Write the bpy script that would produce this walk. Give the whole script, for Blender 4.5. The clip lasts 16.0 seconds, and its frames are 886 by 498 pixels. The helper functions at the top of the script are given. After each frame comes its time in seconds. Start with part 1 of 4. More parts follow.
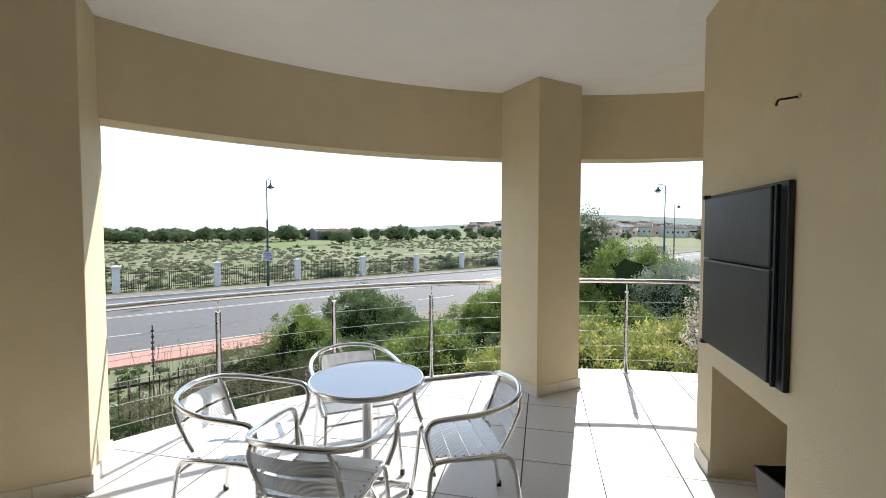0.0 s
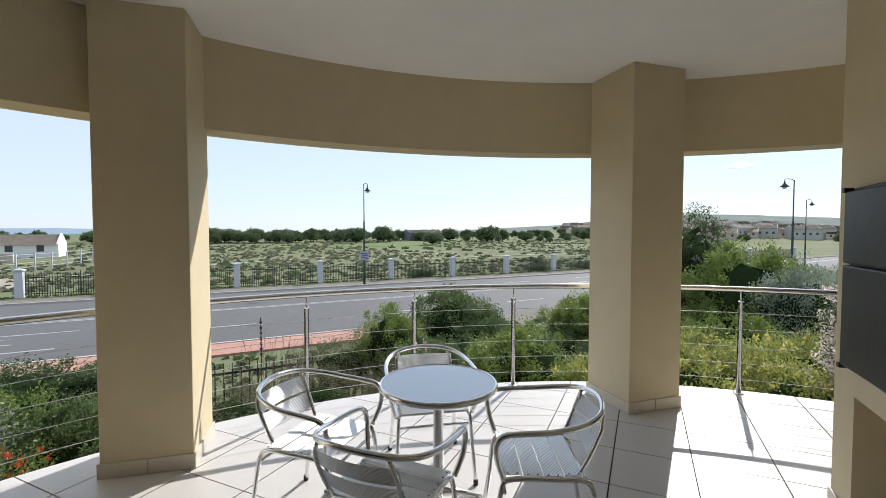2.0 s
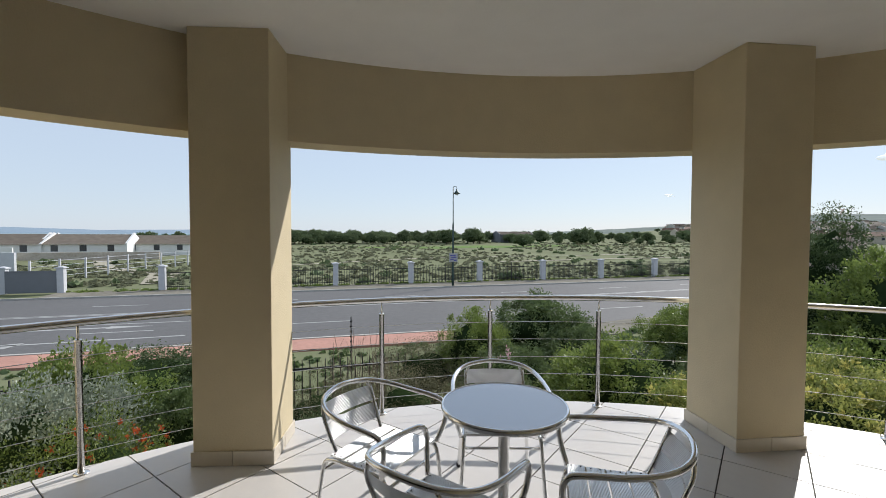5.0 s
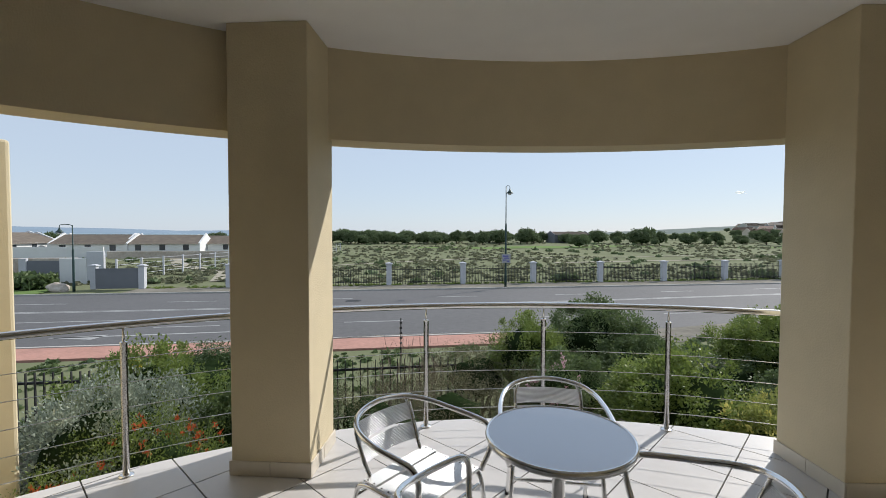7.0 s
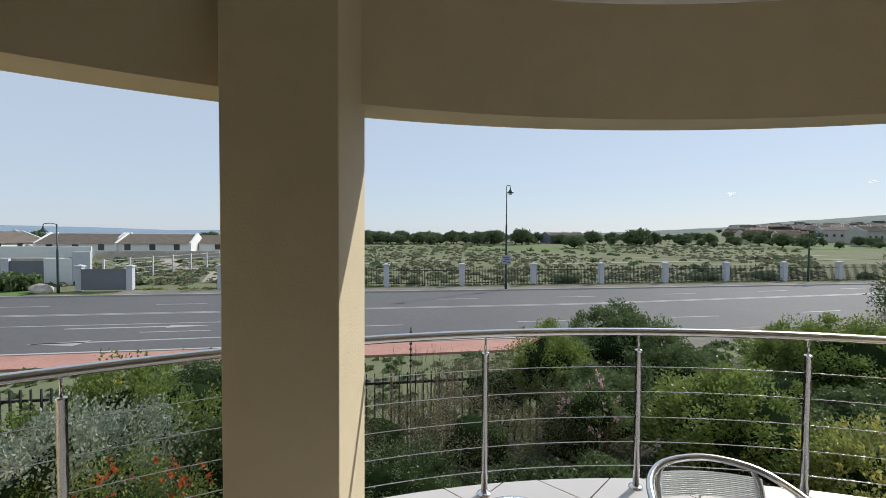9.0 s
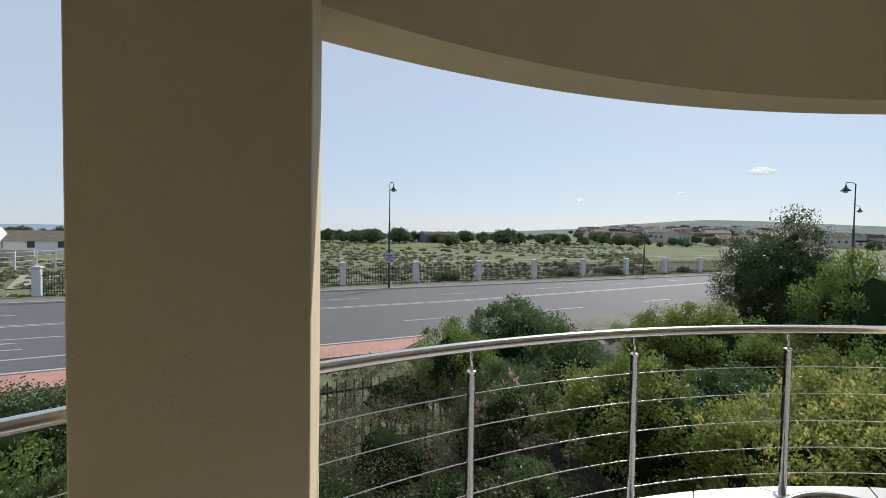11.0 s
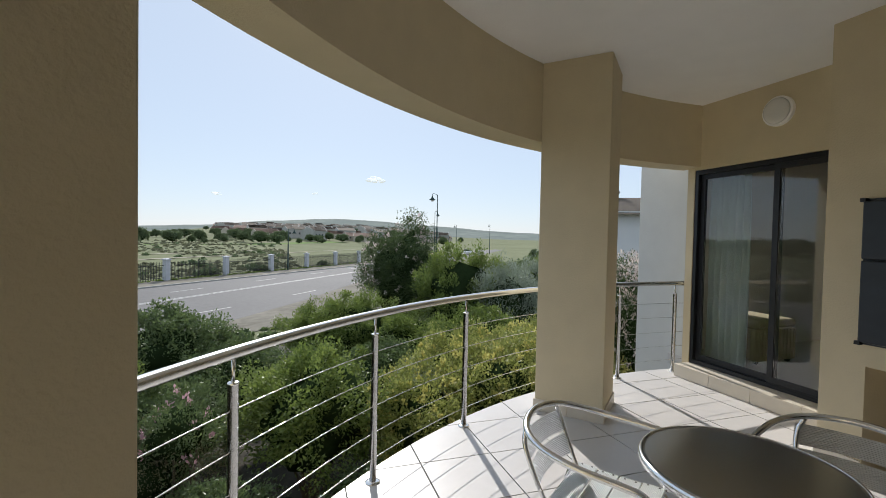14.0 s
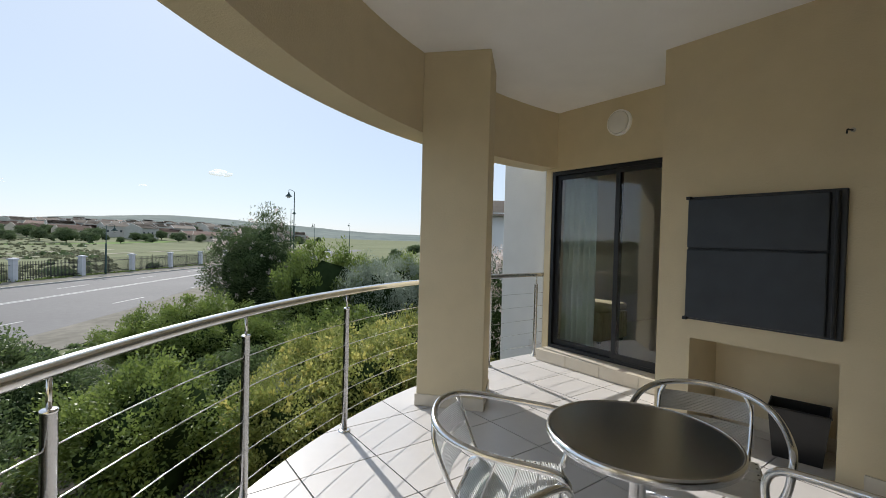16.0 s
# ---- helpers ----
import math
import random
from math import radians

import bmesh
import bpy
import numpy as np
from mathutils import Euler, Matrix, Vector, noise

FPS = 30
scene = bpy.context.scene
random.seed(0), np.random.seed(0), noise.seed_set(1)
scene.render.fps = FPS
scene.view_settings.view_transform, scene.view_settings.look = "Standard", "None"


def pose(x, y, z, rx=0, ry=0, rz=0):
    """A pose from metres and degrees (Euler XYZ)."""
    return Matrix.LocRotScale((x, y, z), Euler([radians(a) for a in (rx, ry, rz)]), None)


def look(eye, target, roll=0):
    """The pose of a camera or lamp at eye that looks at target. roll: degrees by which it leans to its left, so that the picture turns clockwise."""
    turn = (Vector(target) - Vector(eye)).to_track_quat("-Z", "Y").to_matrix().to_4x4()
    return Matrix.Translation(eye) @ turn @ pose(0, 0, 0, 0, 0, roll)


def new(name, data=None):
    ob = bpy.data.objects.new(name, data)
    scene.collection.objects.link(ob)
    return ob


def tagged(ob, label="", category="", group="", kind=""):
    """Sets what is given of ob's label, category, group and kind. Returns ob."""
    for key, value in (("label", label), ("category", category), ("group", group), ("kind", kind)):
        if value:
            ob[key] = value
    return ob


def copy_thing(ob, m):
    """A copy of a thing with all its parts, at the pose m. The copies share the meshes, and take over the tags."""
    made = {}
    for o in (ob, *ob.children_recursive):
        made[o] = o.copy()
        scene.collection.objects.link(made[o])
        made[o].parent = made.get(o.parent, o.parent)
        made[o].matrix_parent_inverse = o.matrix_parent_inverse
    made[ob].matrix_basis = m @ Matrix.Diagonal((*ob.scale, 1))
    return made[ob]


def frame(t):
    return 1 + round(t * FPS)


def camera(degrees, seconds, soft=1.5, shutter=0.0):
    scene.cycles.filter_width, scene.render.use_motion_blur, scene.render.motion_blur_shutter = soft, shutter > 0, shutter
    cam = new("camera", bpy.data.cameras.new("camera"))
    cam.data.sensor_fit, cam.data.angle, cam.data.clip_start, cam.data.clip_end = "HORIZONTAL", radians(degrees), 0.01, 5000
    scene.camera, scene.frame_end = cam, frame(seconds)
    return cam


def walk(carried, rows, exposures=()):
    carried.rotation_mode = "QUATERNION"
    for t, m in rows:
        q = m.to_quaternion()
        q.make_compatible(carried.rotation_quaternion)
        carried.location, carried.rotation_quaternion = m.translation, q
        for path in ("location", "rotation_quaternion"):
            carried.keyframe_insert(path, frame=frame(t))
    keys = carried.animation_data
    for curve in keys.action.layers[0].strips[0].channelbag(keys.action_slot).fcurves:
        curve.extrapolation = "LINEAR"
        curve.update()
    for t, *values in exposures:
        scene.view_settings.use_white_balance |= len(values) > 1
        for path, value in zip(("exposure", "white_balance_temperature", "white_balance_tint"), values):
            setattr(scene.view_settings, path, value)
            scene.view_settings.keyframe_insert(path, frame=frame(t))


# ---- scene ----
cam = camera(90.48, 16.0, soft=0.75)
PATH = [
    (0, (2.604, -2.028, 1.547), (2.161, -0.079, 1.467), -0.00),
    (0.5, (2.609, -1.97, 1.544), (2.05, -0.051, 1.468), 0.14),
    (1, (2.622, -1.944, 1.544), (1.965, -0.057, 1.467), 0.06),
    (1.5, (2.64, -1.916, 1.542), (1.888, -0.064, 1.466), 0.08),
    (2, (2.657, -1.89, 1.542), (1.825, -0.072, 1.467), 0.03),
    (2.5, (2.657, -1.851, 1.548), (1.75, -0.07, 1.474), 0.07),
    (3, (2.669, -1.836, 1.553), (1.699, -0.088, 1.479), 0.13),
    (3.5, (2.685, -1.814, 1.561), (1.653, -0.103, 1.489), 0.15),
    (4, (2.703, -1.789, 1.568), (1.617, -0.111, 1.499), 0.14),
    (6.5, (2.649, -1.529, 1.611), (1.32, -0.037, 1.542), 0.13),
    (7, (2.569, -1.472, 1.602), (1.202, -0.014, 1.534), 0.15),
    (7.5, (2.451, -1.423, 1.604), (1.081, 0.033, 1.535), 0.26),
    (8, (2.21, -1.357, 1.622), (0.841, 0.1, 1.552), 0.30),
    (8.2, (2.097, -1.315, 1.653), (0.727, 0.141, 1.585), 0.08),
    (10.3, (1.036, -0.884, 1.544), (-0.166, 0.712, 1.475), 0.80),
    (10.5, (0.992, -0.896, 1.58), (-0.156, 0.74, 1.512), 0.40),
    (11, (0.781, -0.839, 1.532), (-0.104, 0.953, 1.466), 0.90),
    (11.5, (0.624, -0.777, 1.504), (-0.008, 1.119, 1.439), 0.70),
    (12, (0.551, -0.843, 1.493), (0.217, 1.128, 1.434), 0.99),
    (12.5, (0.48, -0.862, 1.526), (0.401, 1.135, 1.463), 0.85),
    (13, (0.374, -0.864, 1.498), (0.578, 1.125, 1.44), 0.86),
    (13.5, (0.295, -0.843, 1.491), (0.725, 1.11, 1.434), 0.99),
    (14, (0.23, -0.785, 1.467), (0.858, 1.113, 1.415), 1.20),
    (14.5, (0.198, -0.73, 1.436), (0.981, 1.109, 1.389), 1.35),
    (15, (0.169, -0.669, 1.422), (1.109, 1.096, 1.378), 1.29),
    (15.5, (0.133, -0.625, 1.408), (1.206, 1.062, 1.367), 1.29),
    (16, (0.151, -0.56, 1.389), (1.339, 1.048, 1.353), 1.48),
]
EXPO = [(0, 0.95), (0.6, 0.75), (1.5, 0.53), (2.5, 0.3), (4, 0.15), (7, 0.03), (8.5, -0.03), (10.5, -0.05), (12.5, 0.05), (14, 0.13), (16, 0.2)]
walk(cam, [(t, look(eye, target, roll)) for t, eye, target, roll in PATH], EXPO)

# ---- world, sun ----
SUN_EL, SUN_AZ = radians(35.5), 0.10
world = bpy.data.worlds.new("world")
scene.world = world
world.use_nodes = True
wn = world.node_tree.nodes
sky = wn.new("ShaderNodeTexSky")
sky.sky_type, sky.sun_disc = "NISHITA", False
sky.sun_elevation, sky.sun_rotation = SUN_EL, SUN_AZ
sky.air_density, sky.dust_density, sky.ozone_density = 1.0, 0.3, 2.0
haze = wn.new("ShaderNodeMix")
haze.data_type = "RGBA"
haze.inputs[0].default_value = 0.78
haze.inputs[7].default_value = (4.75, 5.55, 6.7, 1)
world.node_tree.links.new(sky.outputs[0], haze.inputs[6])
world.node_tree.links.new(haze.outputs[2], wn["Background"].inputs[0])
wn["Background"].inputs[1].default_value = 0.122
sun = new("sun", bpy.data.lights.new("sun", "SUN"))
sun.data.energy, sun.data.angle, sun.data.color = 4.2, radians(0.53), (1.0, 0.96, 0.91)
d_sun = Vector((math.sin(SUN_AZ) * math.cos(SUN_EL), math.cos(SUN_AZ) * math.cos(SUN_EL), math.sin(SUN_EL)))
sun.matrix_world = look(d_sun * 30, (0, 0, 0))


# ---- materials ----
def mat(name, color, rough=0.6, metal=0.0, noise_scale=8.0, vary=0.06, bump=0.0, bump_scale=60.0, color2=None, spec=0.5, island=0.0, obj_random=0.0, big=0.7):
    """A surface of two scales of noise between two colours, with fine relief."""
    m = bpy.data.materials.new(name)
    m.use_nodes = True
    nt, N = m.node_tree, m.node_tree.nodes
    b = N["Principled BSDF"]
    tc = N.new("ShaderNodeTexCoord")
    n1, n2 = N.new("ShaderNodeTexNoise"), N.new("ShaderNodeTexNoise")
    n1.inputs["Scale"].default_value, n1.inputs["Detail"].default_value = noise_scale, 6
    n2.inputs["Scale"].default_value, n2.inputs["Detail"].default_value = big, 3
    nt.links.new(tc.outputs["Object"], n1.inputs["Vector"])
    nt.links.new(tc.outputs["Object"], n2.inputs["Vector"])
    add = N.new("ShaderNodeMath")
    add.operation = "ADD"
    nt.links.new(n1.outputs["Fac"], add.inputs[0])
    nt.links.new(n2.outputs["Fac"], add.inputs[1])
    last = add.outputs[0]
    for amount, node, out in ((island, "ShaderNodeNewGeometry", "Random Per Island"), (obj_random, "ShaderNodeObjectInfo", "Random")):
        if amount:
            r = N.new(node)
            mm = N.new("ShaderNodeMath")
            mm.operation = "MULTIPLY_ADD"
            nt.links.new(r.outputs[out], mm.inputs[0])
            mm.inputs[1].default_value = amount
            nt.links.new(last, mm.inputs[2])
            last = mm.outputs[0]
    ramp = N.new("ShaderNodeMapRange")
    ramp.inputs[1].default_value, ramp.inputs[2].default_value = 0.65, 1.35 + island + obj_random
    nt.links.new(last, ramp.inputs[0])
    mix = N.new("ShaderNodeMix")
    mix.data_type = "RGBA"
    c2 = color2 or tuple(min(1, c * (1 + vary)) for c in color)
    c1 = color if color2 else tuple(c * (1 - vary) for c in color)
    mix.inputs[6].default_value, mix.inputs[7].default_value = (*c1, 1), (*c2, 1)
    nt.links.new(ramp.outputs[0], mix.inputs[0])
    nt.links.new(mix.outputs[2], b.inputs["Base Color"])
    b.inputs["Roughness"].default_value, b.inputs["Metallic"].default_value = rough, metal
    b.inputs["Specular IOR Level"].default_value = spec
    if bump:
        n3, bp = N.new("ShaderNodeTexNoise"), N.new("ShaderNodeBump")
        n3.inputs["Scale"].default_value, n3.inputs["Detail"].default_value = bump_scale, 5
        nt.links.new(tc.outputs["Object"], n3.inputs["Vector"])
        nt.links.new(n3.outputs["Fac"], bp.inputs["Height"])
        bp.inputs["Strength"].default_value, bp.inputs["Distance"].default_value = bump, 0.01
        nt.links.new(bp.outputs[0], b.inputs["Normal"])
    return m


def leaf_mat(name, dark, light, through_light=0.45, rough=0.45):
    m = mat(name, dark, rough, 0, 3.0, 0, color2=light, island=0.9, big=0.8, spec=0.4)
    nt, N = m.node_tree, m.node_tree.nodes
    b, tr, mx = N["Principled BSDF"], N.new("ShaderNodeBsdfTranslucent"), N.new("ShaderNodeMixShader")
    src = b.inputs["Base Color"].links[0].from_socket
    nt.links.new(src, tr.inputs[0])
    mx.inputs[0].default_value = through_light
    nt.links.new(b.outputs[0], mx.inputs[1])
    nt.links.new(tr.outputs[0], mx.inputs[2])
    nt.links.new(mx.outputs[0], N["Material Output"].inputs[0])
    return m


def ribbed(name, axis, pitch, rough):
    """Extruded aluminium with fine ribs along its length."""
    m = mat(name, (0.72, 0.73, 0.74), rough, 1.0, 20, 0.05)
    nt, N = m.node_tree, m.node_tree.nodes
    tc, sep, mul, sn, bp = N.new("ShaderNodeTexCoord"), N.new("ShaderNodeSeparateXYZ"), N.new("ShaderNodeMath"), N.new("ShaderNodeMath"), N.new("ShaderNodeBump")
    nt.links.new(tc.outputs["Object"], sep.inputs[0])
    nt.links.new(sep.outputs[axis], mul.inputs[0])
    mul.operation, sn.operation = "MULTIPLY", "SINE"
    mul.inputs[1].default_value = 2 * math.pi / pitch
    nt.links.new(mul.outputs[0], sn.inputs[0])
    nt.links.new(sn.outputs[0], bp.inputs["Height"])
    bp.inputs["Strength"].default_value, bp.inputs["Distance"].default_value = 0.8, 0.0012
    nt.links.new(bp.outputs[0], N["Principled BSDF"].inputs["Normal"])
    return m


def glass_mat():
    m = bpy.data.materials.new("door_glass")
    m.use_nodes = True
    b = m.node_tree.nodes["Principled BSDF"]
    b.inputs["Base Color"].default_value = (0.95, 0.98, 0.97, 1)
    b.inputs["Transmission Weight"].default_value, b.inputs["Roughness"].default_value, b.inputs["IOR"].default_value = 1.0, 0.0, 1.5
    return m


WALL = mat("beige_plaster", (0.655, 0.562, 0.38), 0.75, 0, 5, 0.05, 0.25, 90)
# Dark because the dimness behind the balcony is put into this colour.
SHADY = mat("shade_darkened_plaster", (0.09, 0.075, 0.05), 0.8, 0, 5, 0.08, 0.2, 60)
# Near-black green: the shade inside a leafy crown, put into the core's colour.
CORE = mat("shade_core", (0.022, 0.036, 0.014), 1.0, 0, 9, 0.3, 1.0, 20, spec=0.0)
WHITE = mat("white_ceiling_paint", (0.90, 0.885, 0.86), 0.8, 0, 4, 0.03, 0.15, 70)
PALE = mat("pale_outer_plaster", (0.66, 0.66, 0.64), 0.8, 0, 4, 0.05, 0.2, 60)
TILE = mat("floor_tile_glaze", (0.60, 0.58, 0.565), 0.32, 0, 14, 0.04, 0.06, 30, obj_random=0.25)
SKIRT = mat("skirting_tile_glaze", (0.66, 0.60, 0.50), 0.35, 0, 14, 0.05, 0.05, 30, obj_random=0.25)
GROUT = mat("grout", (0.075, 0.07, 0.065), 0.9, 0, 30, 0.2)
CHROME = mat("polished_steel", (0.78, 0.77, 0.75), 0.22, 1.0, 30, 0.04)
ALU = mat("polished_aluminium", (0.80, 0.81, 0.82), 0.20, 1.0, 25, 0.04, 0.05, 120)
SLAT_X = ribbed("ribbed_aluminium_seat", 0, 0.0065, 0.32)
SLAT_Z = ribbed("ribbed_aluminium_back", 2, 0.0065, 0.32)
TOPM = mat("brushed_steel_tabletop", (0.43, 0.44, 0.455), 0.22, 1.0, 40, 0.06, 0.04, 200)
BRAAI = mat("dark_painted_steel", (0.028, 0.034, 0.042), 0.42, 0.1, 6, 0.25, 0.12, 25, spec=0.5)
FRAME = mat("charcoal_aluminium_frame", (0.022, 0.024, 0.028), 0.4, 0.4, 10, 0.15)
BLACKP = mat("black_plastic", (0.015, 0.015, 0.016), 0.35, 0, 10, 0.2)
ASPHALT = mat("asphalt", (0.108, 0.106, 0.106), 0.85, 0, 3, 0.16, 0.5, 40, big=0.12)
PAINT = mat("road_paint", (0.37, 0.37, 0.36), 0.7, 0, 9, 0.2)
PINK = mat("pink_brick_paving", (0.42, 0.22, 0.17), 0.85, 0, 7, 0.2, 0.4, 50)
KERB = mat("kerb_concrete", (0.42, 0.41, 0.38), 0.85, 0, 6, 0.12, 0.3, 40)
VERGE = mat("sandy_verge", (0.15, 0.14, 0.115), 0.95, 0, 2.2, 0, 0.6, 20, color2=(0.27, 0.25, 0.21), big=0.3, spec=0.05)
FIELD = mat("scrubby_field", (0.13, 0.15, 0.08), 0.95, 0, 0.5, 0, 0.8, 3, color2=(0.215, 0.222, 0.132), big=0.035, spec=0.05)
LAWN = mat("mown_lawn", (0.15, 0.22, 0.075), 0.95, 0, 0.4, 0.15, big=0.05, spec=0.05)
SOIL = mat("garden_soil", (0.05, 0.045, 0.03), 0.95, 0, 4, 0.3, 0.8, 20)
SAND = mat("sand_track", (0.36, 0.33, 0.26), 0.95, 0, 0.6, 0.12, big=0.1, spec=0.05)
PILLAR = mat("pale_grey_pillar_paint", (0.52, 0.53, 0.56), 0.85, 0, 3, 0.08, 0.2, 30)
IRON = mat("black_iron", (0.03, 0.03, 0.03), 0.6, 0.3, 10, 0.3)
GREENPOLE = mat("dark_green_pole_paint", (0.02, 0.05, 0.045), 0.5, 0.2, 10, 0.2)
GATE = mat("grey_gate_panel", (0.16, 0.17, 0.19), 0.6, 0, 2, 0.06)
ROOF = mat("brown_roof_tile", (0.16, 0.13, 0.10), 0.9, 0, 1.5, 0.2, 0.4, 10)
ROOF_RED = mat("red_brown_roof_tile", (0.26, 0.17, 0.13), 0.9, 0, 1.5, 0.2, 0.4, 10)
HOUSE = mat("white_house_plaster", (0.72, 0.72, 0.71), 0.85, 0, 1, 0.05)
HOUSE2 = mat("cream_house_plaster", (0.50, 0.44, 0.36), 0.85, 0, 1, 0.1)
RUBBLE = mat("rubble_stone", (0.34, 0.28, 0.22), 0.95, 0, 3, 0, 0.9, 4, color2=(0.55, 0.50, 0.44))
DARKWIN = mat("dark_window_glass", (0.04, 0.05, 0.06), 0.1, 0, 3, 0.1)
SEA = mat("sea_water", (0.10, 0.20, 0.24), 0.3, 0, 0.01, 0.1, big=0.002)
# Scrub green greyed towards blue, so the colour carries the distance haze.
HILL = mat("hazed_hill_scrub", (0.12, 0.15, 0.14), 1.0, 0, 0.02, 0, color2=(0.22, 0.245, 0.22), big=0.004, spec=0.05)
BARK = mat("bark", (0.10, 0.08, 0.055), 0.9, 0, 12, 0.3, 0.6, 30)
TWIG = mat("dry_twig", (0.22, 0.17, 0.13), 0.9, 0, 12, 0.3)
CURTAIN = mat("pale_green_curtain", (0.80, 0.88, 0.84), 0.9, 0, 6, 0.08, 0.2, 120)
LAMPGLASS = mat("opal_lamp_glass", (0.75, 0.74, 0.70), 0.25, 0, 6, 0.04)
PLASTERIN = mat("room_paint", (0.68, 0.65, 0.58), 0.9, 0, 4, 0.05)
CHAIRFAB = mat("striped_fabric", (0.38, 0.32, 0.20), 0.95, 0, 9, 0.2, 0.3, 90)
CLOUD = mat("cloud", (0.85, 0.87, 0.9), 1.0, 0, 1, 0.02)
# A slight glow replaces sunlight scattered inside the clouds, lifting their dark undersides.
CLOUD.node_tree.nodes["Principled BSDF"].inputs["Emission Color"].default_value = (0.9, 0.94, 1.0, 1)
CLOUD.node_tree.nodes["Principled BSDF"].inputs["Emission Strength"].default_value = 0.45
L_GREEN = leaf_mat("leaf_mid_green", (0.058, 0.095, 0.036), (0.18, 0.24, 0.095), 0.38)
L_BRIGHT = leaf_mat("leaf_bright_green", (0.09, 0.14, 0.03), (0.27, 0.34, 0.09), 0.4)
L_DARK = leaf_mat("leaf_dark_green", (0.035, 0.065, 0.022), (0.12, 0.17, 0.06), 0.25)
L_YELLOW = leaf_mat("leaf_yellow_green", (0.12, 0.16, 0.035), (0.45, 0.47, 0.15), 0.4)
L_SILVER = leaf_mat("leaf_silver_grey", (0.14, 0.18, 0.13), (0.42, 0.47, 0.38), 0.3)
L_OLIVE = leaf_mat("leaf_olive_brown", (0.09, 0.095, 0.045), (0.24, 0.22, 0.12), 0.3)
F_ORANGE = leaf_mat("flower_orange", (0.42, 0.06, 0.02), (0.62, 0.17, 0.06))
F_WHITE = leaf_mat("flower_white", (0.55, 0.45, 0.42), (0.8, 0.72, 0.68))
F_CREAM = leaf_mat("cream_young_leaf", (0.40, 0.37, 0.09), (0.68, 0.64, 0.24))
# Core colour of distant trees: crown shade painted in, paler than CORE.
CORE_FAR = mat("far_shade_core", (0.05, 0.075, 0.035), 1.0, 0, 3, 0.3, spec=0.0)
F_PINK = leaf_mat("flower_pink", (0.5, 0.28, 0.33), (0.7, 0.5, 0.55))
L_FAR = leaf_mat("far_tree_leaf", (0.08, 0.12, 0.055), (0.20, 0.25, 0.12), 0.2, 0.7)
L_SCRUB = leaf_mat("scrub_leaf", (0.125, 0.14, 0.08), (0.25, 0.25, 0.16), 0.35, 0.8)


# ---- mesh helpers ----
def finish(ob, bm, material, smooth=False):
    bm.normal_update()
    bm.to_mesh(ob.data)
    bm.free()
    ob.data.materials.append(material)
    if smooth:
        for p in ob.data.polygons:
            p.use_smooth = True
    return ob


def part(name, bm, material, parent=None, label="", smooth=False, kind=""):
    """One mesh object from a bmesh, under a thing or a part."""
    ob = finish(new(name, bpy.data.meshes.new(name)), bm, material, smooth)
    ob.parent = parent
    return tagged(ob, label=label, kind=kind)


def box(bm, x0, x1, y0, y1, z0, z1, m=None):
    v = [bm.verts.new(p) for p in ((x0, y0, z0), (x1, y0, z0), (x1, y1, z0), (x0, y1, z0), (x0, y0, z1), (x1, y0, z1), (x1, y1, z1), (x0, y1, z1))]
    if m is not None:
        for a in v:
            a.co = m @ a.co
    for f in ((3, 2, 1, 0), (4, 5, 6, 7), (0, 1, 5, 4), (1, 2, 6, 5), (2, 3, 7, 6), (3, 0, 4, 7)):
        bm.faces.new([v[i] for i in f])
    return v


def bbox(x0, x1, y0, y1, z0, z1, bevel=0.006, m=None, seg=2):
    """A box with softened edges."""
    bm = bmesh.new()
    box(bm, x0, x1, y0, y1, z0, z1)
    if bevel:
        bmesh.ops.bevel(bm, geom=bm.edges[:], offset=bevel, segments=seg, profile=0.5, affect="EDGES")
    if m is not None:
        bm.transform(m)
    return bm


def tube(bm, points, radius, sides=10, closed=False, caps=True):
    """A round bar along points; radius is one number or one a point."""
    pts = [Vector(p) for p in points]
    n = len(pts)
    rad = radius if isinstance(radius, (list, tuple)) else [radius] * n
    rings, side = [], None
    for i, p in enumerate(pts):
        a = pts[i - 1] if (i or closed) else p
        b = pts[(i + 1) % n] if (i < n - 1 or closed) else p
        d = (b - a).normalized()
        if side is None:
            side = d.cross(Vector((0, 0, 1)))
            if side.length < 0.05:
                side = d.cross(Vector((0, 1, 0)))
        side = (side - d * side.dot(d)).normalized()
        up = d.cross(side)
        rings.append([bm.verts.new(p + (side * math.cos(2 * math.pi * k / sides) + up * math.sin(2 * math.pi * k / sides)) * rad[i]) for k in range(sides)])
    for i in range(n if closed else n - 1):
        r0, r1 = rings[i], rings[(i + 1) % n]
        for k in range(sides):
            bm.faces.new((r0[k], r0[(k + 1) % sides], r1[(k + 1) % sides], r1[k]))
    if caps and not closed:
        bm.faces.new(rings[0][::-1])
        bm.faces.new(rings[-1])
    return bm


def smooth_path(pts, steps=6):
    """A Catmull-Rom curve through the points."""
    P = [Vector(p) for p in pts]
    P = [2 * P[0] - P[1], *P, 2 * P[-1] - P[-2]]
    out = []
    for i in range(1, len(P) - 2):
        for k in range(steps):
            t = k / steps
            a, b, c, d = P[i - 1], P[i], P[i + 1], P[i + 2]
            out.append(0.5 * ((2 * b) + (c - a) * t + (2 * a - 5 * b + 4 * c - d) * t * t + (3 * b - a - 3 * c + d) * t ** 3))
    out.append(P[-2])
    return out


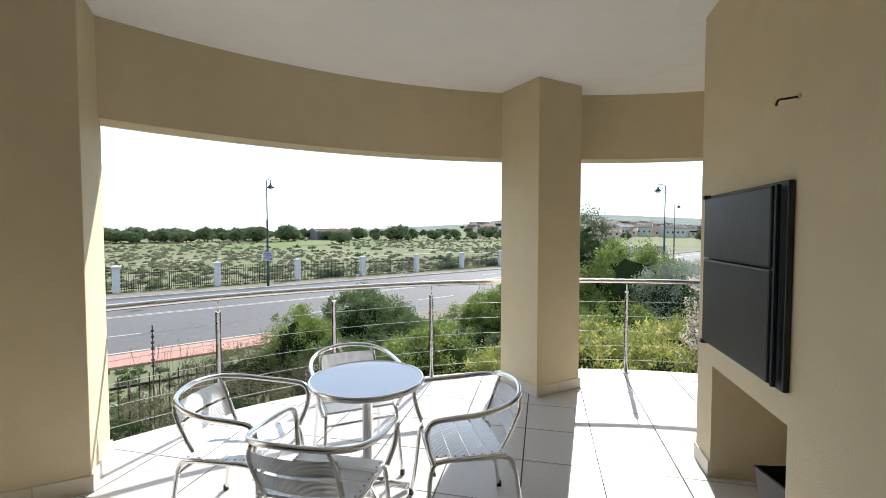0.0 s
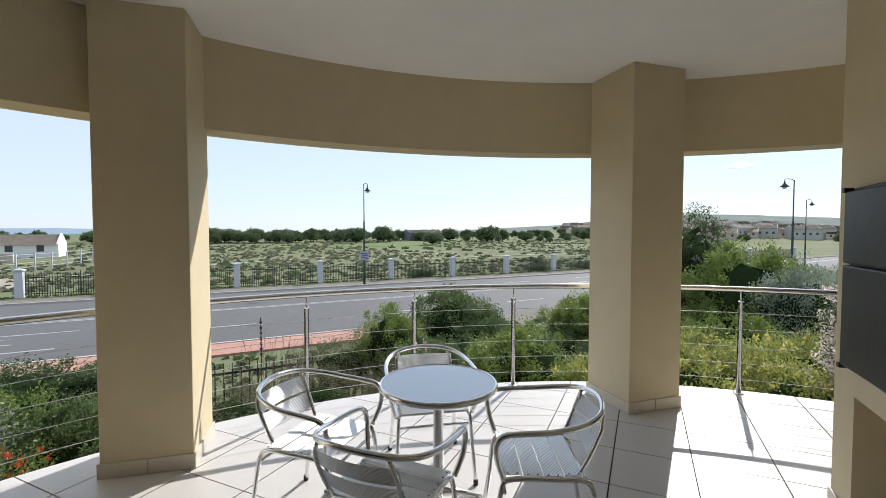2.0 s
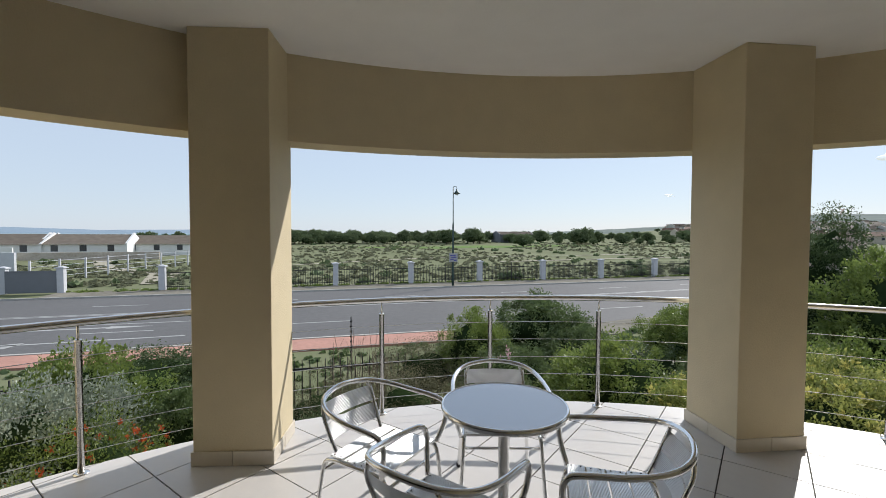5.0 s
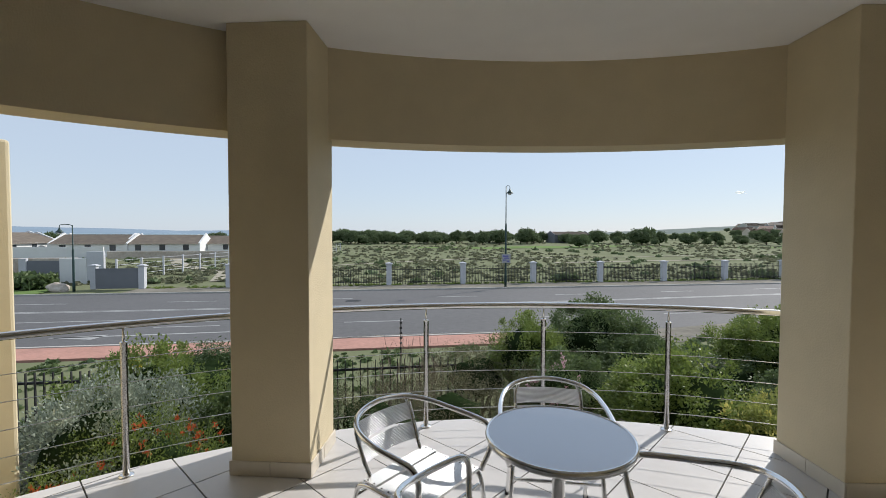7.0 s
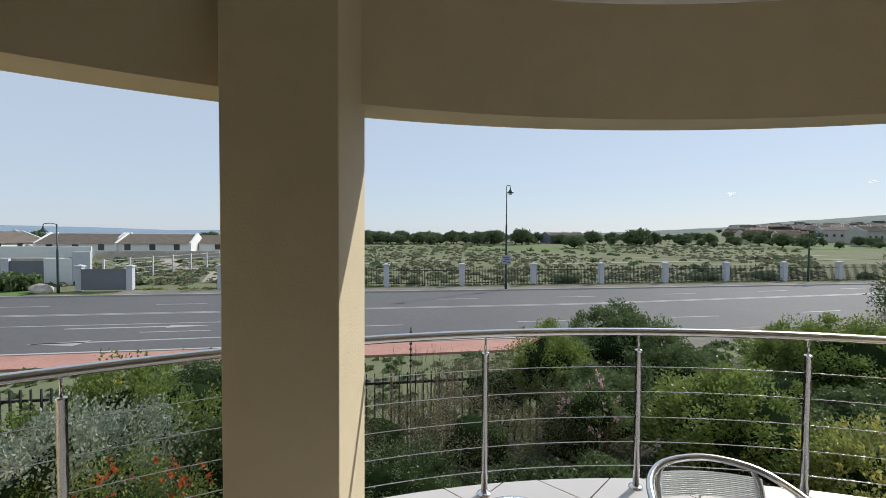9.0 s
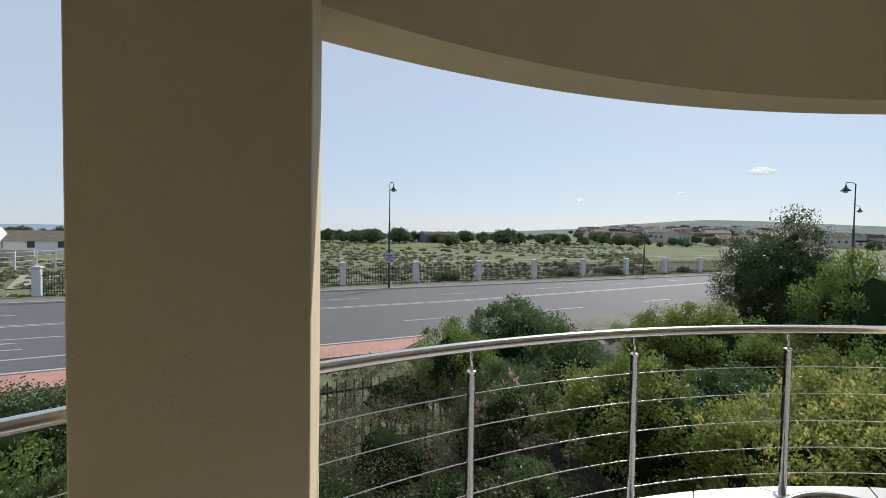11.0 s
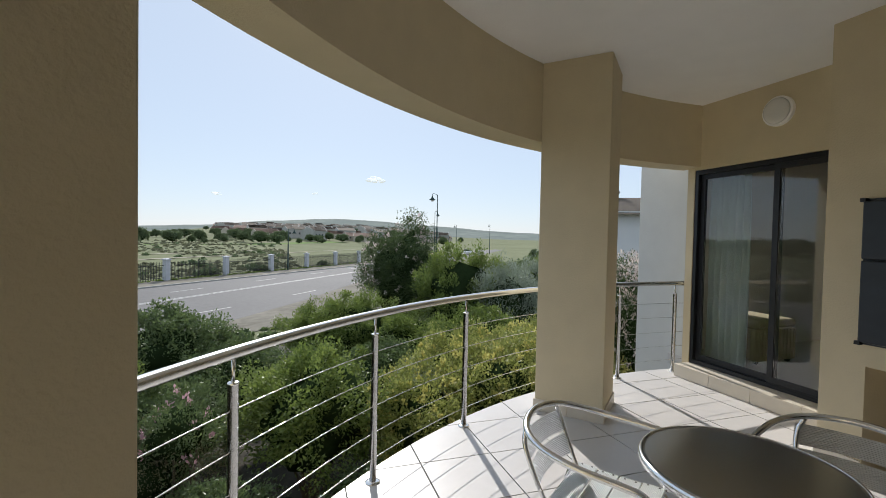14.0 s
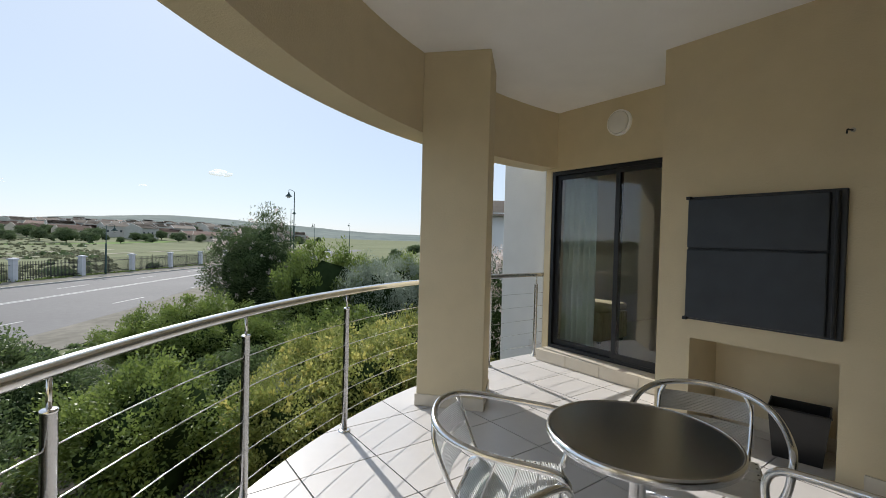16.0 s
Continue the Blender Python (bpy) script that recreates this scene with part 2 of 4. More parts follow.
def lathe(bm, profile, at=(0, 0, 0), sides=24):
    """A turned shape from (radius, height) pairs."""
    rings = []
    for r, z in profile:
        rings.append([bm.verts.new((at[0] + r * math.cos(2 * math.pi * k / sides), at[1] + r * math.sin(2 * math.pi * k / sides), at[2] + z)) for k in range(sides)])
    for r0, r1 in zip(rings, rings[1:]):
        for k in range(sides):
            bm.faces.new((r0[k], r0[(k + 1) % sides], r1[(k + 1) % sides], r1[k]))
    bm.faces.new(rings[0][::-1])
    bm.faces.new(rings[-1])
    return bm


def prism(bm, poly, z0, z1):
    """An upright prism over a polygon given anticlockwise."""
    lo = [bm.verts.new((x, y, z0)) for x, y in poly]
    hi = [bm.verts.new((x, y, z1)) for x, y in poly]
    bm.faces.new(lo[::-1])
    bm.faces.new(hi)
    n = len(poly)
    for i in range(n):
        bm.faces.new((lo[i], lo[(i + 1) % n], hi[(i + 1) % n], hi[i]))
    return bm


def clip(poly, fence):
    """The part of a polygon inside a convex one, both anticlockwise."""
    out = list(poly)
    for i in range(len(fence)):
        (ax, ay), (bx, by) = fence[i], fence[(i + 1) % len(fence)]
        side = lambda p: (bx - ax) * (p[1] - ay) - (by - ay) * (p[0] - ax)
        src, out = out, []
        for j in range(len(src)):
            p, q = src[j - 1], src[j]
            sp, sq = side(p), side(q)
            if (sp >= 0) != (sq >= 0):
                t = sp / (sp - sq)
                out.append((p[0] + t * (q[0] - p[0]), p[1] + t * (q[1] - p[1])))
            if sq >= 0:
                out.append(q)
        if not out:
            return []
    return out


# ---- the balcony ----
CX, CY = 4.104, -2.060
R_RAIL, R_EDGE, R_IN, R_OUT = 5.16, 5.26, 4.97, 5.24
CEIL, BEAM = 2.955, 2.295
GROUND = -2.96
A0, A1 = 87.0, 208.0


def arc(r, a0, a1, n):
    return [(CX + r * math.cos(radians(a0 + (a1 - a0) * i / n)), CY + r * math.sin(radians(a0 + (a1 - a0) * i / n))) for i in range(n + 1)]


deck_poly = [(4.53, -5.0), (4.53, 3.18)] + arc(R_EDGE, A0, A1, 60) + [(-0.4, -5.0)]
bm = bmesh.new()
prism(bm, deck_poly, -0.30, -0.010)
floor = part("floor", bm, GROUT, label="balcony slab with dark grout under pale tiles", kind="structure")
bm = bmesh.new()
prism(bm, [(4.53, -5.0), (4.53, 3.18)] + arc(R_OUT - 0.02, A0, A1, 60) + [(-0.4, -5.0)], CEIL, CEIL + 0.2)
part("ceiling", bm, WHITE, label="white painted balcony ceiling", kind="structure")
bm = bmesh.new()
inn, out_ = arc(R_IN, 86.2, 208, 80), arc(R_OUT, 86.4, 208, 80)
ring = [[bm.verts.new((x, y, z)) for x, y in a] for a, z in ((inn, BEAM), (inn, CEIL), (out_, CEIL + 0.2), (out_, BEAM))]
for i in range(80):
    for k in range(4):
        bm.faces.new((ring[k][i], ring[(k + 1) % 4][i], ring[(k + 1) % 4][i + 1], ring[k][i + 1]))
bm.faces.new([r[0] for r in ring])
bm.faces.new([r[-1] for r in ring][::-1])
bmesh.ops.recalc_face_normals(bm, faces=bm.faces[:])
part("beam", bm, WALL, label="curved beige plastered beam round the balcony", kind="structure", smooth=False)


def column(bx, by, th, wa, wc, name):
    """A rectangular column by its inner corner; u runs along its wide face."""
    u, v = Vector((math.cos(th), math.sin(th), 0)), Vector((-math.sin(th), math.cos(th), 0))
    m = Matrix(((u.x, v.x, 0, bx), (u.y, v.y, 0, by), (0, 0, 1, 0), (0, 0, 0, 1)))
    bm = bbox(-wa, 0, 0, wc, 0.0, CEIL, 0.006, m)
    col = part(name, bm, WALL, label="beige plastered balcony column with tiled skirting", kind="structure")
    for a0, a1, b0, b1 in ((-wa - .012, -wa / 2 - .0015, -.012, 0), (-wa / 2 + .0015, .012, -.012, 0), (0, .012, .0, wc / 2 - .0015), (0, .012, wc / 2 + .0015, wc + .012),
                           (-wa - .012, -wa, 0, wc / 2 - .0015), (-wa - .012, -wa, wc / 2 + .0015, wc + .012)):
        part("skirting_tile", bbox(a0, a1, b0, b1, 0.001, 0.10, 0.002, m, 1), SKIRT, col)
    return col


column(0.0, 0.0, 0.687, 0.532, 0.489, "column")
column(2.562, 2.110, -0.827, 0.558, 0.545, "column")

# walls on the house side, with the niche under the grill
BX, DX = 3.643, 4.386
NY0, NY1, NZ = 0.125, 0.989, 0.707
bm = bmesh.new()
box(bm, BX, 4.52, -5.0, NY0, 0, CEIL)
box(bm, BX, 4.52, NY1, 1.244, 0, CEIL)
box(bm, BX, 4.52, NY0, NY1, NZ, CEIL)
box(bm, 4.12, 4.52, NY0, NY1, 0, NZ)
part("wall_east", bm, WALL, label="beige plastered chimney breast with a storage niche", kind="structure")
bm = bmesh.new()
box(bm, DX, 4.52, 1.244, 3.062, 2.262, CEIL)
box(bm, DX, 4.52, 2.972, 3.062, 0.0, 2.262)
part("wall_door", bm, WALL, label="beige plastered wall round the sliding door", kind="structure")
# Unseen closing wall, coloured dark to keep bounce light off the columns.
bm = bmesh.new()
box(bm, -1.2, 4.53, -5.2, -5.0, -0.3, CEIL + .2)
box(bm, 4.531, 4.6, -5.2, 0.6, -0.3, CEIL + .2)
part("wall_south", bm, SHADY, label="unseen closing wall behind the balcony, coloured dark in place of shade", kind="structure")
part("wall_outer", bbox(4.54, 4.85, 3.2, 3.95, GROUND, 3.4, 0.01), PALE, label="pale grey plastered outer wall beyond the balcony", kind="structure")
part("wall_west", bbox(-3.9, -3.4, -3.8, -1.22, GROUND, 2.5, 0.03), WALL, label="beige plastered wing of the building", kind="structure")
bm = bmesh.new()
prism(bm, [(4.3, -5.0), (4.3, 3.0)] + arc(R_EDGE - 0.5, A0, A1, 40) + [(0.0, -5.0)], GROUND, -0.30)
# Added out of view: blocks the western sky, bounces light to the breast.
part("wall_sky_blocker", bbox(-3.39, -0.62, -5.2, -1.9, GROUND, CEIL + .2, 0.01), WALL, label="unseen beige wall added beside the balcony to block sky light", kind="structure")
part("wall_below", bm, WALL, label="beige wall of the storey below the balcony", kind="structure")

# ---- tilework along the breast and door sill ----
sk = tagged(new("baseboard"), label="beige tiled skirting along the chimney breast", kind="structure")
for y0, y1 in [(-5 + .5 * i, -5 + .5 * i + .497) for i in range(10)] + [(NY1 + .002, 1.256)]:
    if y1 > NY0 and y0 < NY0:
        y1 = NY0
    part("skirting_tile", bbox(BX - .012, BX - .0005, y0, y1, 0.001, 0.10, 0.002, None, 1), SKIRT, sk)
for x0, x1 in ((BX, 3.95), (3.953, 4.37)):
    part("skirting_tile", bbox(x0, x1, 1.2445, 1.256, 0.001, 0.10, 0.002, None, 1), SKIRT, sk)
part("skirting_tile", bbox(4.108, 4.1195, NY0 + .002, NY1 - .002, 0.001, 0.10, 0.002, None, 1), SKIRT, sk)
sill = tagged(new("door_step"), label="pale tiled step under the sliding door", kind="structure")
for y0 in (1.258, 1.69, 2.122, 2.554):
    part("step_tile", bbox(4.19, 4.52, y0, y0 + .429, 0.001, 0.135, 0.004), SKIRT, sill)

# ---- sliding door ----
door = tagged(new("door_1"), label="closed charcoal aluminium sliding glass door", category="sliding door", kind="structure")
fx0, fx1, dy0, dy1, dz0, dz1 = 4.394, 4.475, 1.247, 2.970, 0.138, 2.258
bm = bmesh.new()
box(bm, fx0, fx1, dy0, dy0 + .04, dz0, dz1)
box(bm, fx0, fx1, dy1 - .04, dy1, dz0, dz1)
box(bm, fx0, fx1, dy0 + .04, dy1 - .04, dz1 - .045, dz1)
box(bm, fx0, fx1, dy0 + .04, dy1 - .04, dz0, dz0 + .04)
part("door_frame", bm, FRAME, door)
for y0, y1, x0 in ((2.075, dy1 - .041, 4.436), (dy0 + .041, 2.125, 4.398)):
    bm = bmesh.new()
    x1 = x0 + .034
    box(bm, x0, x1, y0, y0 + .05, dz0 + .041, dz1 - .046)
    box(bm, x0, x1, y1 - .05, y1, dz0 + .041, dz1 - .046)
    box(bm, x0, x1, y0 + .05, y1 - .05, dz1 - .096, dz1 - .046)
    box(bm, x0, x1, y0 + .05, y1 - .05, dz0 + .041, dz0 + .10)
    leaf = part("door_leaf", bm, FRAME, door)
    pane = part("pane", bbox(x0 + .014, x0 + .020, y0 + .051, y1 - .051, dz0 + .101, dz1 - .097, 0), glass_mat(), leaf)
    pane.visible_shadow = False
bm = bmesh.new()
box(bm, 4.53, 8.0, -0.5, 0.6, 0.0, 0.02), box(bm, 4.53, 8.0, 0.6, 3.4, 0.0, 0.13)
part("floor_room", bm, TILE, label="pale tiled floor of the room behind the door", kind="structure")
bm = bmesh.new()
box(bm, 8.0, 8.1, 0.5, 3.5, 0, 2.9), box(bm, 4.53, 8.0, 0.5, 0.6, 0, 2.9), box(bm, 4.86, 5.35, 3.4, 3.5, 0, 2.7), box(bm, 5.68, 8.0, 3.4, 3.5, 0, 2.7), box(bm, 5.35, 5.68, 3.4, 3.5, 2.3, 2.7), box(bm, 4.53, 8.0, 0.6, 3.4, 2.7, 2.8)
box(bm, 4.523, 4.58, 0.6, 1.244, .1, 2.7)
part("wall_room", bm, PLASTERIN, label="plain painted walls of the room behind the door", kind="structure")


def curtain(y0, y1, x, folds):
    bm = bmesh.new()
    n = folds * 8
    rows_ = []
    for z in (0.16, 0.8, 1.5, 2.4):
        rows_.append([bm.verts.new((x + .035 * math.sin(2 * math.pi * folds * i / n) * (1.25 - .2 * z), y0 + (y1 - y0) * i / n + .008 * math.sin(z * 3 + i), z)) for i in range(n + 1)])
    for a, b in zip(rows_, rows_[1:]):
        for i in range(n):
            bm.faces.new((a[i], a[i + 1], b[i + 1], b[i]))
    bmesh.ops.solidify(bm, geom=bm.faces[:], thickness=.004)
    return bm


tagged(part("curtain", curtain(2.50, 2.95, 4.62, 6), CURTAIN, smooth=True), label="pale green curtain hanging behind the glass door", category="curtain")
stool = tagged(new("footstool"), label="striped upholstered footstool with a domed top inside the room", category="footstool")
stool.location = (5.34, 2.98, 0.13)
part("body", bbox(-.30, .30, -.30, .30, .03, .40, .03), CHAIRFAB, stool)
part("cushion", bbox(-.31, .31, -.31, .31, .401, .50, .045, None, 4), CHAIRFAB, stool, "domed seat cushion", smooth=True)
for k in range(11):
    y = -.27 + k * .054
    part("rib", bbox(-.312, -.3005, y - .016, y + .016, .05, .39, .005, None, 1), CHAIRFAB, stool)
    part("rib", bbox(y - .016, y + .016, -.312, -.3005, .05, .39, .005, None, 1), CHAIRFAB, stool)
for x, y in ((-.25, -.25), (.25, -.25), (.25, .25), (-.25, .25)):
    part("foot", bbox(x - .02, x + .02, y - .02, y + .02, 0.0005, .0295, .002), BLACKP, stool)

# ---- built-in grill ----
gr = tagged(new("braai"), label="dark blue-grey built-in steel grill with closed shutter doors", category="built-in grill")
gr.location = (BX, 0.562, .005)
part("frame", bbox(-.028, -.0005, -.448, .452, .845, 1.762, .006), BRAAI, gr, "dark steel surround")
part("shutter", bbox(-.060, -.0285, -.375, .447, 1.382, 1.745, .010), BRAAI, gr, "upper steel shutter")
part("shutter", bbox(-.060, -.0285, -.375, .447, .860, 1.374, .010), BRAAI, gr, "lower steel shutter")
bm = bmesh.new()
tube(bm, [(-.05, -.41, .862), (-.05, -.41, 1.745)], .012, 8)
part("guide_rail", bm, FRAME, gr, "black side guide rail")
for z in (.855, 1.752):
    part("corner_catch", bbox(-.066, -.0285, .43, .46, z - .012, z + .012, .002), FRAME, gr)
hk = tagged(new("wall_bracket"), label="small rusty metal bracket fixed to the plastered wall", category="bracket")
hk.location = (BX, 0.11, 2.11)
hk.scale = (.8, .8, .8)
bm = bmesh.new()
tube(bm, smooth_path([(0.01, 0, 0), (-.05, .01, -.005), (-.09, .015, -.01), (-.10, .016, -.04)], 4), .006, 8)
part("arm", bm, IRON, hk)
bm = bmesh.new()
lathe(bm, [(.0, 0), (.016, .0), (.016, .008), (.0, .008)], sides=10)
bm.transform(Matrix.Rotation(radians(-90), 4, "Y"))
part("plate", bm, KERB, hk)

# ---- bin in the niche ----
bn = tagged(new("waste_bin"), label="black plastic waste bin standing in the niche", category="waste bin")
bn.location = (3.84, 0.36, 0.001)
bn.rotation_euler = (0, 0, radians(12))
bm = bmesh.new()
v = box(bm, -.10, .10, -.13, .13, 0, .34)
for a in v[4:]:
    a.co.x *= 1.3
    a.co.y *= 1.25
top = [f for f in bm.faces if f.normal.z > .9 or all(w.co.z > .3 for w in f.verts)]
bmesh.ops.delete(bm, geom=top, context="FACES_ONLY")
bmesh.ops.recalc_face_normals(bm, faces=bm.faces[:])
bmesh.ops.solidify(bm, geom=bm.faces[:], thickness=.004)
part("body", bm, BLACKP, bn)
bm = bmesh.new()
tube(bm, [(-.13, -.163, .335), (.13, -.163, .335), (.13, .163, .335), (-.13, .163, .335)], .008, 6, closed=True)
part("rim", bm, BLACKP, bn)

# ---- round wall lamp ----
wl = tagged(new("wall_lamp"), label="round white opal bulkhead lamp on the plaster above the door", category="wall lamp")
wl.matrix_basis = Matrix.Translation((DX, 2.09, 2.68)) @ Matrix.Rotation(radians(-90), 4, "Y")
bm = bmesh.new()
lathe(bm, [(.0, 0), (.135, 0), (.135, .035), (.12, .04), (.0, .04)], sides=32)
part("base", bm, WHITE, wl, smooth=False)
bm = bmesh.new()
lathe(bm, [(.0, .04), (.118, .041), (.112, .06), (.09, .078), (.05, .09), (.0, .093)], sides=32)
part("diffuser", bm, LAMPGLASS, wl, "white opal glass", smooth=True)

# ---- railing ----
rail = tagged(new("railing"), label="polished steel railing with round posts and taut steel cables", category="railing")
POST_A = [177.5, 166.1, 142.7, 131.7, 120.6, 96.7, 87.9]
SPANS = [(206.0, 157.4), (153.0, 108.4), (105.6, 86.6)]


def polar(a, z, r=R_RAIL):
    return (CX + r * math.cos(radians(a)), CY + r * math.sin(radians(a)), z)


for k, (a, b) in enumerate(SPANS):
    n = max(6, int(abs(a - b) * 1.2))
    bm = bmesh.new()
    tube(bm, [polar(a + (b - a) * i / n, 1.005) for i in range(n + 1)], .0255, 16)
    part("handrail", bm, CHROME, rail, "polished tubular handrail", smooth=True)
    for z in (.14, .295, .455, .62, .78):
        bm = bmesh.new()
        tube(bm, [polar(a + (b - a) * i / n, z) for i in range(n + 1)], .0028, 5)
        part("cable", bm, CHROME, rail, "thin steel cable", smooth=True)
for a in POST_A:
    p = polar(a, 0)
    bm = bmesh.new()
    lathe(bm, [(0, 0.001), (.021, .001), (.021, .882), (.0225, .882), (.0225, .89), (.018, .893), (0, .893)], p, 16)
    post = part("post", bm, CHROME, rail, "round steel post", smooth=True)
    bm = bmesh.new()
    lathe(bm, [(0, .0005), (.045, .0005), (.045, .005), (.030, .009), (.023, .012), (0, .012)], p, 20)
    part("base_flange", bm, CHROME, post, smooth=True)
    bm = bmesh.new()
    lathe(bm, [(0, .893), (.0075, .893), (.0075, .98), (0, .98)], p, 8)
    part("stem", bm, CHROME, post, smooth=True)

# ---- table ----
tb = tagged(new("bistro_table"), label="round bistro table with steel top and polished pedestal", category="table")
tb.location = (1.645, 0.262, 0.0)
tb.scale = (.955, .955, 1)
bm = bmesh.new()
lathe(bm, [(0, .702), (.322, .702), (.330, .708), (.331, .72), (.325, .7285), (.315, .7265), (0, .7265)], sides=64)
part("tabletop", bm, TOPM, tb, "brushed steel top", smooth=False)
bm = bmesh.new()
lathe(bm, [(.329, .698), (.336, .704), (.338, .718), (.333, .729), (.324, .7305), (.324, .7275)], sides=64)
for f in [f for f in bm.faces if len(f.verts) > 4]:
    bm.faces.remove(f)
part("rim", bm, ALU, tb, "polished aluminium rim", smooth=True)
bm = bmesh.new()
lathe(bm, [(0, .05), (.03, .05), (.03, .69), (.05, .70), (0, .701)], sides=24)
part("pedestal", bm, ALU, tb, smooth=True)
for k in range(4):
    a = radians(45 + 90 * k)
    bm = bmesh.new()
    tube(bm, smooth_path([(0.02 * math.cos(a), .02 * math.sin(a), .10), (.12 * math.cos(a), .12 * math.sin(a), .085), (.27 * math.cos(a), .27 * math.sin(a), .022)], 5), .019, 10)
    part("foot", bm, ALU, tb, smooth=True)


def chair():
    """An aluminium bistro armchair that faces +x."""
    ch = tagged(new("bistro_chair"), label="polished aluminium bistro armchair with ribbed slats at the round table", category="chair", group="chairs round the table")
    half = [(.205, .235, .43), (.235, .262, .52), (.245, .272, .60), (.215, .278, .648), (.14, .282, .662), (-.02, .278, .672), (-.16, .245, .692), (-.25, .16, .715)]
    loop = half + [(-.285, 0, .728)] + [(x, -y, z) for x, y, z in half[::-1]]
    bm = bmesh.new()
    tube(bm, smooth_path(loop, 5), .0135, 12)
    part("arm_loop", bm, ALU, ch, "bent tubular arms and back rail", smooth=True)
    for s in (-1, 1):
        bm = bmesh.new()
        tube(bm, smooth_path([(.265, s * .245, .002), (.235, s * .232, .22), (.215, s * .222, .385), (.165, s * .218, .425), (-.02, s * .216, .425), (-.155, s * .212, .418), (-.205, s * .214, .37), (-.235, s * .222, .2), (-.27, s * .235, .002)], 5), .012, 10)
        leg = part("leg_frame", bm, ALU, ch, "bent tubular legs", smooth=True)
        for fx, fy in ((.265, .245), (-.27, .235)):
            bm = bmesh.new()
            lathe(bm, [(0, 0), (.015, 0), (.015, .03), (0, .03)], (fx, s * fy, 0), 10)
            part("foot_cap", bm, BLACKP, leg)
        bm = bmesh.new()
        tube(bm, smooth_path([(-.145, s * .175, .43), (-.19, s * .185, .52), (-.238, s * .19, .64), (-.252, s * .165, .708)], 4), .010, 8)
        part("back_upright", bm, ALU, ch, smooth=True)
    for sx in (-.2, .2):
        part("stretcher", tube(bmesh.new(), [(sx, -.217, .36), (sx, .217, .36)], .009, 8), ALU, ch, smooth=True)
    for i in range(4):
        x0 = -.155 + i * .0925
        dz = .006 * (i in (0, 3))
        bm = bmesh.new()
        box(bm, x0, x0 + .084, -.215, .215, .438 + dz, .4405 + dz)
        box(bm, x0, x0 + .003, -.215, .215, .428 + dz, .438 + dz)
        box(bm, x0 + .081, x0 + .084, -.215, .215, .428 + dz, .438 + dz)
        slat = part("seat_slat", bm, SLAT_X, ch)
        bm = bmesh.new()
        for s in (-1, 1):
            for dx in (.02, .064):
                lathe(bm, [(0, 0), (.0045, 0), (.003, .0025), (0, .003)], (x0 + dx, s * .205, .4405 + dz), 8)
        part("rivet_row", bm, FRAME, slat, kind="stuff")
    for z0, z1, xb in ((.495, .578, -.185), (.592, .675, -.222)):
        bm = bmesh.new()
        n = 12
        cols = []
        for i in range(n + 1):
            y = -.20 + .40 * i / n
            bow = -.035 * (1 - (y / .2) ** 2)
            cols.append([bm.verts.new((xb + bow + dx, y, z)) for dx, z in ((0.012, z0), (-.022, z1))])
        for a, b in zip(cols, cols[1:]):
            bm.faces.new((a[0], b[0], b[1], a[1]))
        bmesh.ops.solidify(bm, geom=bm.faces[:], thickness=.003)
        part("back_slat", bm, SLAT_Z, ch)
    return ch


def place(x, y, a):
    return Matrix.Translation((x, y, 0.0)) @ Matrix.Rotation(radians(a), 4, "Z")


CHAIRS = [(1.05, -0.02, 4), (1.39, 0.66, -54), (1.65, -0.28, 90), (2.2, 0.28, 203)]
first = chair()
first.matrix_basis = place(*CHAIRS[0])
for c in CHAIRS[1:]:
    copy_thing(first, place(*c))

# ---- the land: s along the road, d away from the house ----
E_, N_ = Vector((.618, .786, 0)), Vector((-.786, .618, 0))


def land(s, d, z=GROUND):
    return E_ * s + N_ * d + Vector((0, 0, z))


LAND = Matrix(((E_.x, N_.x, 0, 0), (E_.y, N_.y, 0, 0), (0, 0, 1, GROUND), (0, 0, 0, 1)))


def rise(s, d):
    """The slope under the town below the hill."""
    x, y = s * .618 - d * .786, s * .786 + d * .618
    az = math.degrees(math.atan2(-x, max(y, 1.0)))
    return .031 * max(0.0, min(y - 240, 520)) * max(0.0, min(1.0, (17 - az) / 10)) * max(0.0, min(1.0, (az + 22) / 12))


def height(s, d):
    """Rise of the land: flat to the fence, gentle swells beyond."""
    k = max(0.0, min(1.0, (d - 38) / 60))
    return k * (0.5 * noise.noise((s * .02, d * .03, 1)) + .25 * noise.noise((s * .07, d * .08, 4)) + 0.2) + 1.2 * k * max(0, min(1, (d - 90) / 120)) * (0.6 + .4 * noise.noise((s * .01, 3, 1))) + rise(s, d)


ds = [-400, -100, -30, 0, 8, 14, 16, 25, 33, 36, 38] + [38 + 4 * i for i in range(1, 42)] + [215, 230, 250, 280, 320, 370, 430, 500, 600, 725, 900, 1400, 2500]
ss = [-3000, -1500, -700, -400, -250] + [-180 + 6 * i for i in range(70)] + [260, 290, 330, 380, 450, 560, 700, 900, 1200, 2200, 4000]
bm = bmesh.new()
grid_ = [[bm.verts.new((s, d, height(s, d))) for s in ss] for d in ds]
for a, b in zip(grid_, grid_[1:]):
    for i in range(len(ss) - 1):
        bm.faces.new((a[i], a[i + 1], b[i + 1], b[i]))
ob = part("ground", bm, FIELD, label="scrubby green and sandy open land", kind="structure", smooth=True)
ob.matrix_basis = LAND


